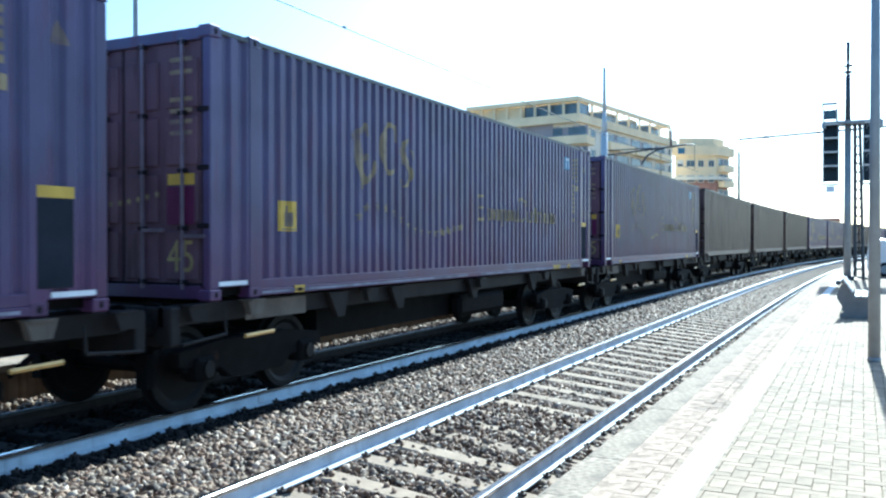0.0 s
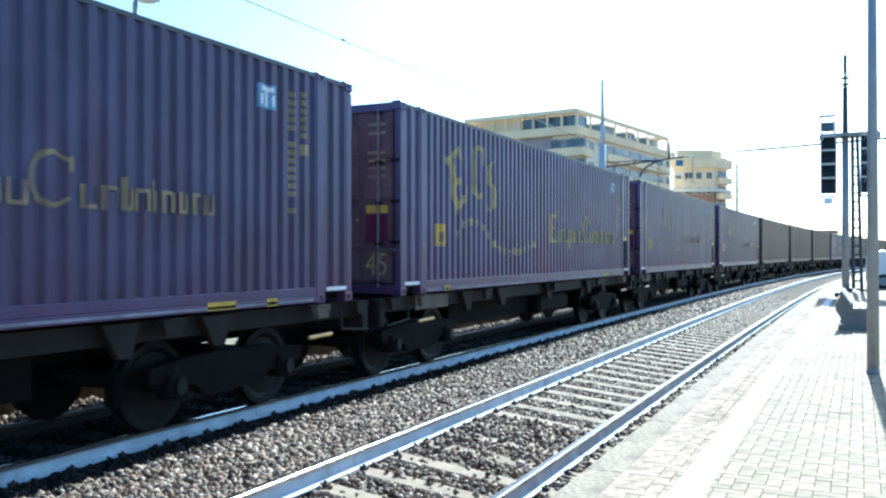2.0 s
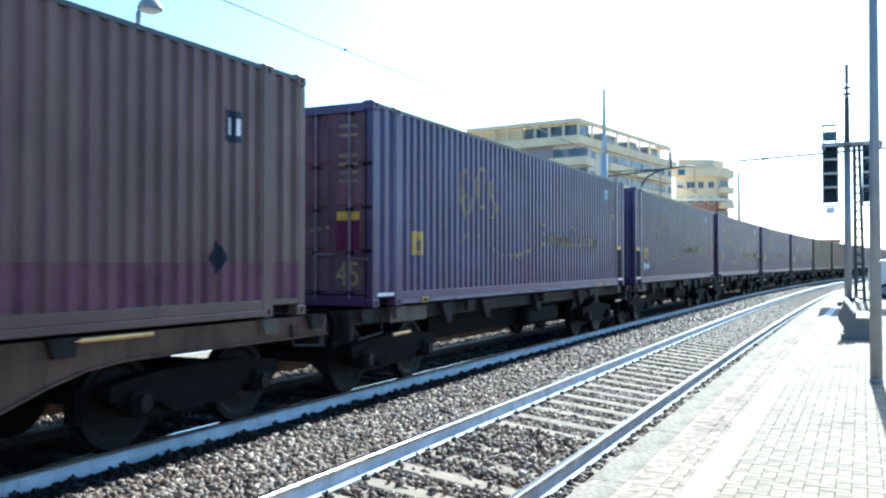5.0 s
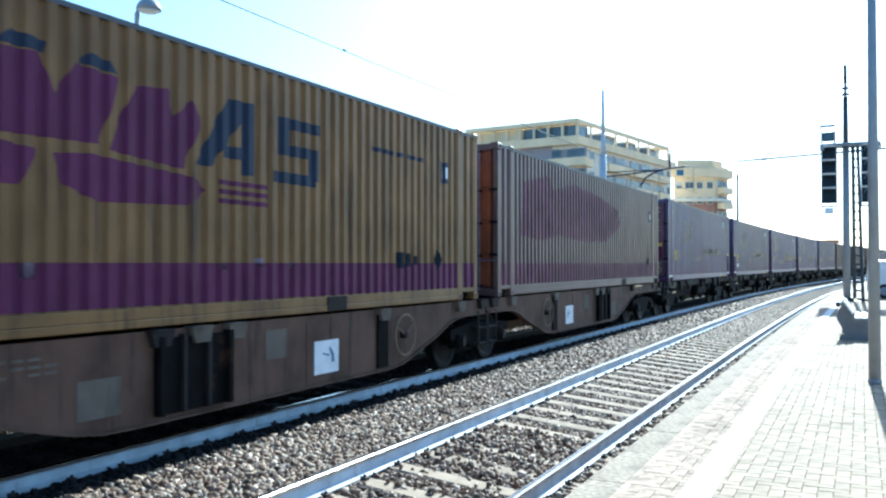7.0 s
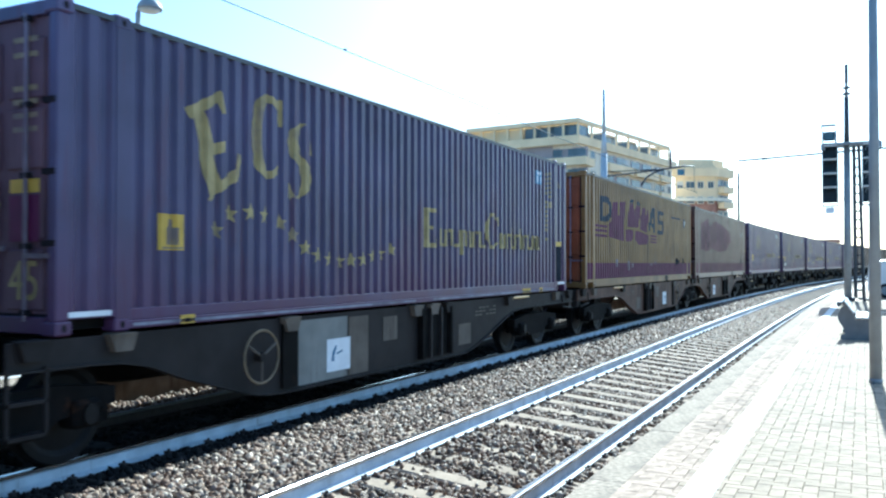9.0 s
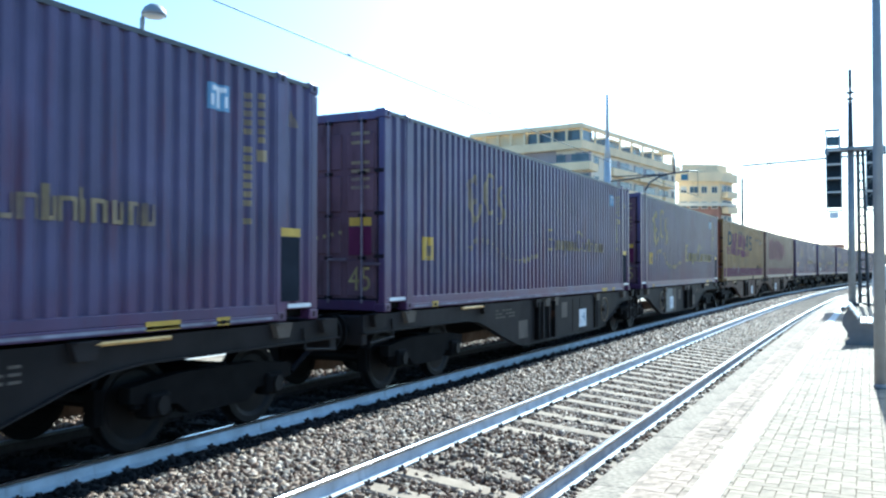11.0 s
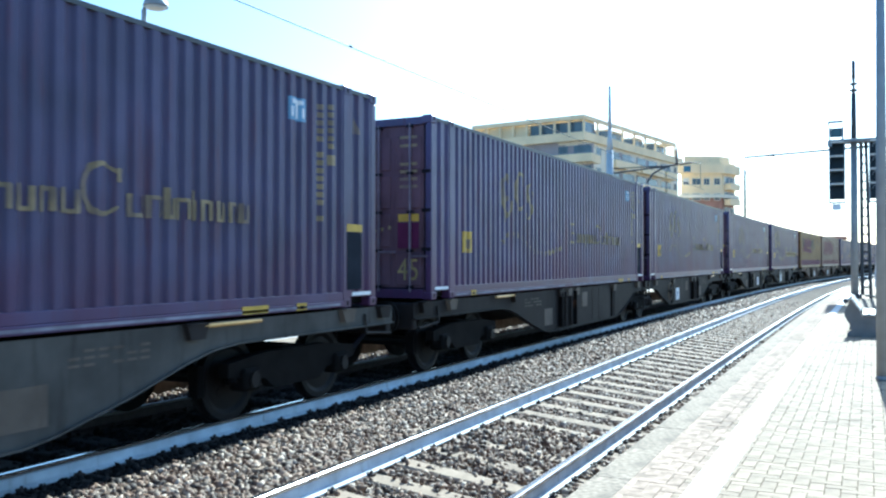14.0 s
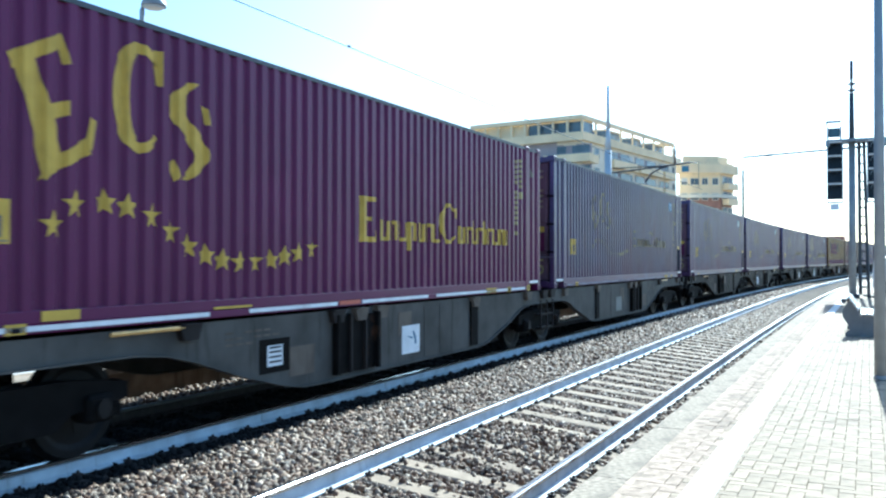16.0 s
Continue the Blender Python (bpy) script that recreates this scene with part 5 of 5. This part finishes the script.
def signal_head(parent, y, face):
    h = boxes("signal_head", M["black"], parent, (-0.28, -0.20, y - 0.20, y + 0.20, 3.12, 4.93), bevel=0.02, label="black signal head")
    boxes("frame", M["galv"], h, (-0.31, -0.18, y - 0.235, y - 0.20, 3.0, 4.9), (-0.31, -0.18, y + 0.20, y + 0.235, 3.0, 4.9), (-0.32, -0.18, y - 0.235, y + 0.235, 3.0, 3.05), label="pale metal frame")
    for k in range(4):
        z = 3.40 + 0.44 * k
        piece("lens", M["black"], h, lambda bm: rod(bm, (-0.279, y, z), (-0.288, y, z), 0.105, n=16))
        piece("hood", M["black"] if face < 0 else M["galv"], h, lambda bm: prism(bm, [(y - 0.14, z + 0.02), (y - 0.11, z + 0.12), (y, z + 0.155), (y + 0.11, z + 0.12), (y + 0.14, z + 0.02), (y + 0.125, z + 0.02), (y + 0.10, z + 0.11), (y, z + 0.142), (y - 0.10, z + 0.11), (y - 0.125, z + 0.02)], -0.40, -0.28, "yz"))
        boxes("bar", M["line"], h, (-0.42, -0.281, y - 0.2, y + 0.2, z + 0.18, z + 0.235))
    return h


signal_head(t, 0.48, -1)
signal_head(t, -0.66, 1)
boxes("number_plate", M["white"], t, (-0.30, -0.28, 0.36, 0.62, 2.78, 2.98), label="small white plate")
boxes("route_box", M["lens"], t, (-0.34, -0.14, 0.34, 0.66, 5.10, 5.38), bevel=0.02, label="small glazed route box")
boxes("route_box_frame", M["galv"], t, (-0.36, -0.30, 0.28, 0.34, 5.02, 5.42), (-0.36, -0.30, 0.66, 0.71, 5.02, 5.42), (-0.30, -0.14, 0.30, 0.72, 5.56, 5.62), (-0.3, -0.14, 0.70, 0.74, 5.46, 5.62))
lad = piece("ladder", M["darkmetal"], t, lambda bm: (rod(bm, (0.25, -0.22, 0.1), (0.25, -0.20, 4.95), 0.055, n=8), rod(bm, (0.25, -0.46, 0.0), (0.25, -0.34, 4.95), 0.05, n=8),
            [rod(bm, (0.25, -0.21, 0.35 + 0.28 * k), (0.25, -0.40, 0.35 + 0.28 * k), 0.03, n=6) for k in range(16)]), "dark narrow ladder")
piece("cable_box", M["darkmetal"], t, lambda bm: (box(bm, -0.18, 0.12, -0.20, 0.12, 0.0, 0.14, 0.02), rod(bm, (0.1, -0.3, 0.1), (0.3, -0.75, 0.02), 0.035, n=8)))

# ---- parked van at the end of the platform ----
t = thing("parked_van", "small white parked van seen at the platform edge", "van", m=pose(43.75, -2.74, PLAT, 0, 0, 90) @ SIZE)
bm = bmesh.new()
prism(bm, [(-0.95, 0.22), (-0.95, 0.85), (-0.86, 1.0), (-0.60, 1.30), (0.9, 1.34), (1.9, 1.30), (1.95, 0.8), (1.95, 0.22)], -0.75, 0.75)
bmesh.ops.bevel(bm, geom=bm.edges[:], offset=0.05, segments=2, affect="EDGES", profile=0.6)
part("body", bm, M["carwhite"], t, "white body")
boxes("side_window", M["pane"], t, (-0.50, 0.35, 0.752, 0.757, 0.88, 1.20), (-0.50, 0.35, -0.757, -0.752, 0.88, 1.20))
for x in (-0.55, 1.4):
    for s in (-1, 1):
        wl = piece("wheel", M["rubber"], t, lambda bm: rod(bm, (x, s * 0.58, 0.25), (x, s * 0.78, 0.25), 0.25, n=20), "black tyre")
        piece("rim", M["galv"], wl, lambda bm: rod(bm, (x, s * 0.775, 0.25), (x, s * 0.79, 0.25), 0.15, n=16))


# ---- overhead line ----
def wire(name, pts, r, label, material=None):
    bm = bmesh.new()
    rings = []
    for k, p in enumerate(pts):
        q = (pts[min(k + 1, len(pts) - 1)] - pts[max(k - 1, 0)]).to_track_quat("Z", "Y")
        rings.append([bm.verts.new(p + q @ Vector((math.cos(j * math.tau / 6) * r, math.sin(j * math.tau / 6) * r, 0))) for j in range(6)])
    for c, d in zip(rings, rings[1:]):
        for j in range(6):
            bm.faces.new((c[j], c[(j + 1) % 6], d[(j + 1) % 6], d[j]))
    return tagged(part(name, bm, material or M["copper"]), label, "wire")


HC = 5.21
w = wire("contact_wire", [on_line(s, TRAIN_LAT, HC) for s in range(-6, 44, 2)], 0.010, "thin dark contact wire above the train", M["black"])
for s in (11.35,):
    q = on_line(s, TRAIN_LAT, HC)
    piece("clamp", M["darkmetal"], w, lambda bm: box(bm, q.x - 0.035, q.x + 0.035, q.y - 0.01, q.y + 0.01, q.z - 0.012, q.z + 0.022))

mx, my = 40.65, 11.31
t = thing("catenary_mast", "pale grey catenary mast with a cantilever arm", "mast", m=pose(mx, my, FAR_Z - 0.03) @ SIZE)
piece("mast", M["palemast"], t, lambda bm: (rod(bm, (0, 0, 0), (0, 0, 5.3), 0.17, 0.13, 12), rod(bm, (0, 0, 5.3), (0, 0, 6.1), 0.13, 0.06, 12), rod(bm, (0, 0, 6.1), (0, 0, 7.75), 0.075, 0.05, 10)), "tapered tubular mast", True)
piece("cantilever", M["darkmetal"], t, lambda bm: (rod(bm, (0, 0, 4.42), (0.40, -2.95, 4.72), 0.035, n=8), rod(bm, (0, 0, 4.60), (0.30, -2.09, 4.64), 0.022, n=6),
      [rod(bm, a, b, 0.035, n=8) for a, b in (((0.30, -2.19, 4.62), (0.26, -1.90, 4.55)), ((0.26, -1.90, 4.55), (0.20, -1.57, 4.35)), ((0.20, -1.57, 4.35), (0.17, -1.38, 4.05)))]), "dark curved arm")
e2 = (on_line(41.2, TRAIN_LAT, HC) - Vector((mx, my, FAR_Z - 0.03))) / 1.29
piece("steady_arm", M["darkmetal"], t, lambda bm: (rod(bm, (0.40, -2.95, 4.72), (e2.x, e2.y, 4.72), 0.02, n=8), rod(bm, (e2.x, e2.y, 4.72), e2, 0.008, n=6)))
piece("insulator", M["insul"], t, lambda bm: ([lathe(bm, [(0.03, 0), (0.075, 0.02), (0.03, 0.05)], (0.33, -2.43, 4.70 + 0.06 * k), n=10) for k in range(9)], rod(bm, (0.33, -2.43, 4.65), (0.33, -2.43, 5.35), 0.025, n=8)), "ribbed insulator")

t = thing("far_mast", "thin distant overhead line mast", "mast", m=pose(87.41, 10.84, 0.0) @ SIZE)
piece("mast", M["darkmetal"], t, lambda bm: (rod(bm, (0, 0, -0.3), (0, 0, 8.25), 0.13, 0.08, 8), rod(bm, (0, 0, 8.25), (0, 0, 9.25), 0.03, 0.02, 6), rod(bm, (0, 0, 8.0), (0.2, -0.7, 8.05), 0.025, n=6)))
t = thing("span_wire", "thin span wire with a hanging clamp", "wire")
a, b = Vector((87.41, 10.84, 11.87)), Vector((82.51, -9.39, 12.07))
piece("wire", M["black"], t, lambda bm: rod(bm, a, b, 0.10, n=6))
q = a.lerp(b, 0.125)
piece("clamp", M["darkmetal"], t, lambda bm: (rod(bm, q + Vector((0, -0.28, -0.25)), q, 0.05, n=6), rod(bm, q + Vector((0, 0.28, -0.25)), q, 0.05, n=6), rod(bm, q, q + Vector((0, 0, 0.75)), 0.02, n=6), box(bm, q.x - 0.1, q.x + 0.1, q.y - 0.3, q.y + 0.3, q.z - 0.08, q.z + 0.1)))
t = thing("end_mast", "thin distant post carrying a span wire", "mast", m=pose(82.51, -9.39, 0.0) @ SIZE)
piece("mast", M["darkmetal"], t, lambda bm: rod(bm, (0, 0, -0.3), (0, 0, 9.45), 0.13, 0.08, 8))


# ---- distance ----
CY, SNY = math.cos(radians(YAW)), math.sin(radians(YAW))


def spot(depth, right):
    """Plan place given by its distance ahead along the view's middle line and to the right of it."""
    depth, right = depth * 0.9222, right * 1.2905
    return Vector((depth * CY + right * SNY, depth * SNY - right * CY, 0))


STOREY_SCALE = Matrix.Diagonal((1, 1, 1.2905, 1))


def storeys(t, p0, p1, z0, z1, n, bays, wallm, balconies=(), depth=1.3, win=(0.9, 1.25)):
    """A facade from p0 to p1: windows in every bay and storey, balconies where named (bay, width in bays)."""
    d = (p1 - p0).normalized()
    out = Vector((d.y, -d.x, 0))
    L = (p1 - p0).length
    h = (z1 - z0) / n
    ang = math.atan2(d.y, d.x)
    for k in range(n):
        for j in range(bays):
            c = p0 + d * (L * (j + 0.5) / bays)
            z = z0 + k * h + h * 0.28
            m = Matrix.Translation((c.x, c.y, z)) @ Matrix.Rotation(ang, 4, "Z")
            ww, hh = win[0] * (1.5 if (j % 3 == 1) else 1.0), win[1]
            f = boxes("window", M["cream"], t, (-ww / 2 - 0.1, ww / 2 + 0.1, -0.10, 0.05, -0.08, 0.0), (-ww / 2 - 0.1, ww / 2 + 0.1, -0.07, 0.05, hh, hh + 0.1), (-ww / 2 - 0.1, -ww / 2, -0.07, 0.05, 0, hh), (ww / 2, ww / 2 + 0.1, -0.07, 0.05, 0, hh))
            f.matrix_basis = m @ Matrix.Diagonal((1.25, 1.25, 1, 1))
            boxes("pane", M["pane"], f, (-ww / 2, -0.03, -0.03, 0.02, 0, hh), (0.03, ww / 2, -0.03, 0.02, 0, hh))
            if (j * 7 + k * 3) % 5 == 0:
                boxes("shutter", M["slat"], f, (-ww / 2, ww / 2, -0.06, -0.031, hh * 0.45, hh))
        for j, wide in balconies:
            c = p0 + d * (L * j / bays)
            w2 = L * wide / bays
            z = z0 + k * h
            m = Matrix.Translation((c.x, c.y, z)) @ Matrix.Rotation(ang, 4, "Z")
            b = boxes("balcony", M["beige"], t, (0, w2, -depth, 0, -0.12, 0.10), label="projecting balcony")
            b.matrix_basis = m
            boxes("parapet", M["beige"], b, (0, w2, -depth, -depth + 0.14, 0.10, 0.80), (0, 0.14, -depth + 0.14, 0, 0.10, 0.80), (w2 - 0.14, w2, -depth + 0.14, 0, 0.10, 0.80))
            # flat grey plate: a deep recess's shade put into its colour
            boxes("recess", M["grey"], b, (0.3, w2 - 0.3, -0.05, 0.04, 0.10, h - 0.35))
            boxes("pane", M["pane"], b, (0.6, w2 * 0.42, -0.09, -0.06, 0.12, h - 0.5), (w2 * 0.55, w2 - 0.6, -0.09, -0.06, 0.12, h - 0.5))
            boxes("rail", M["galv"], b, (0, w2, -depth + 0.02, -depth + 0.08, 0.86, 0.92))


def solid(name, mt, t, pts, z0, z1, label=""):
    return piece(name, mt, t, lambda bm: prism(bm, [(p.x, p.y) for p in pts], z0, z1, "xy"), label)


def grow(pts, k):
    c = sum(pts, Vector()) / len(pts)
    return [p + (p - c).normalized() * k for p in pts]


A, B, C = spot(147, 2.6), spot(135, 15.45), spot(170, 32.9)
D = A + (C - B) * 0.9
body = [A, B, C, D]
t = thing("apartment_building", "beige apartment block with balconies and a set-back top storey", "building", m=STOREY_SCALE)
solid("wall", M["cream"], t, body, -0.3, 15.0, "cream rendered wall")
solid("cornice", M["beige"], t, grow(body, 1.3), 15.0, 15.95, "beige terrace parapet")
inner = grow(body, -1.6)
for u0, u1, v0, v1 in ((0.0, 0.5, 0.0, 0.06), (0.52, 1.0, 0.0, 0.10), (0.0, 0.30, 0.25, 0.9), (0.2, 0.94, 0.30, 0.46), (0.2, 0.94, 0.62, 0.70), (0.2, 0.94, 0.84, 0.98)):
    at = lambda a, b: inner[0].lerp(inner[1], a).lerp(inner[3].lerp(inner[2], a), b)
    solid("top_storey", M["beige"], t, [at(u0, v0), at(u1, v0), at(u1, v1), at(u0, v1)], 15.9, 17.7, "set-back beige penthouse")
    if u1 == 0.5:
        continue
    solid("window_band", M["pane"], t, grow([at(u0, v0), at(u1, v0), at(u1, v1), at(u0, v1)], 0.06), 16.2, 17.45, "dark band of glazing")
rim, rim_in = grow(body, -0.4), grow(body, -1.5)
for k in range(4):
    n = (k + 1) % 4
    for f in [q / 8 for q in range(8)]:
        p = rim[k].lerp(rim[n], f).lerp(rim_in[k].lerp(rim_in[n], f), 0.4)
        boxes("post", M["beige"], t, (p.x - 0.16, p.x + 0.16, p.y - 0.16, p.y + 0.16, 15.9, 17.62))
roof = solid("roof", M["beige"], t, [rim[0], rim[1], rim_in[1], rim_in[0]], 17.6, 18.1, "beige roof beam")
for k in (1, 2, 3):
    solid("roof_beam", M["beige"], roof, [rim[k], rim[(k + 1) % 4], rim_in[(k + 1) % 4], rim_in[k]], 17.602, 18.098)
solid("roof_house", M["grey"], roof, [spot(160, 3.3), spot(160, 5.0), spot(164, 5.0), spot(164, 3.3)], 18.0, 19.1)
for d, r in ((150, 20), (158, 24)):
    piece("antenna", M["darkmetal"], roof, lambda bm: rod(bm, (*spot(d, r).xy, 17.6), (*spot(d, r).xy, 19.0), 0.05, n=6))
dl = (A - B).normalized()
solid("grey_bay", M["grey"], t, [B + dl * 4.2, B + dl * 9.6, B + dl * 9.6 + Vector((-0.2, -0.1, 0)), B + dl * 4.2 + Vector((-0.2, -0.1, 0))], 0, 15.0)
storeys(t, A, B, 0.9, 15.0, 6, 5, M["cream"], [(3.55, 1.9)])
storeys(t, B, C, 0.9, 15.0, 6, 12, M["cream"], [(0.0, 0.9), (2.6, 2.9), (5.9, 3.0), (9.3, 1.6)])

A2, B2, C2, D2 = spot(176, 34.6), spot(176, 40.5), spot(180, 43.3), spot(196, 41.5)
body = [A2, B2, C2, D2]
t = thing("apartment_building", "beige apartment block with a brick-clad lower part", "building", m=STOREY_SCALE)
solid("wall", M["brickm"], t, body, -0.3, 10.6, "brick-clad lower wall")
solid("upper_wall", M["beige"], t, grow(body, 0.25), 10.6, 15.9, "beige upper wall")
solid("slab", M["cream"], t, grow(body, 1.0), 10.6, 11.1)
solid("cornice", M["beige"], t, grow(body, 1.2), 14.2, 15.5, "deep beige cornice")
solid("roof", M["beige"], t, grow(body, -0.8), 15.9, 16.9, "flat roof")
A2, B2, C2, D2 = grow(body, 0.27)
storeys(t, A2, B2, 0.6, 14.2, 6, 4, M["beige"], [], win=(0.8, 0.9))
storeys(t, B2, C2, 0.6, 14.2, 6, 2, M["beige"], [(0.3, 1.5)], win=(0.8, 1.1))
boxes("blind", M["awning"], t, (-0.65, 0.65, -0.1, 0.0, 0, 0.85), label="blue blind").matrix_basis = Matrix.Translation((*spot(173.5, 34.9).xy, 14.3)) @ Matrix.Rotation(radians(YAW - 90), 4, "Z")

# low roofs, lamps and a post far down the line
t = thing("low_building", "low dark building far down the line", "building")
boxes("wall", M["grey"], t, (260, 274, 6.7, 15.3, -0.6, 7.7))
boxes("roof", M["brickm"], t, (259, 275, 5.6, 16.4, 7.7, 8.4))
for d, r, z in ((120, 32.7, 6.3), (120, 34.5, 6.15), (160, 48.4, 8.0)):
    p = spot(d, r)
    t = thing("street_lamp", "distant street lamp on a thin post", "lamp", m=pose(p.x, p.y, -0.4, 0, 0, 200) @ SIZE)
    piece("post", M["galv"], t, lambda bm: rod(bm, (0, 0, 0), (0, 0, z + 0.2), 0.03, 0.02, 6))
    piece("lamp_head", M["darkmetal"], t, lambda bm: (rod(bm, (0, 0, z + 0.2), (0.5, 0, z + 0.3), 0.02, n=6), box(bm, 0.2, 0.85, -0.15, 0.15, z + 0.22, z + 0.34, 0.03)))

motions()
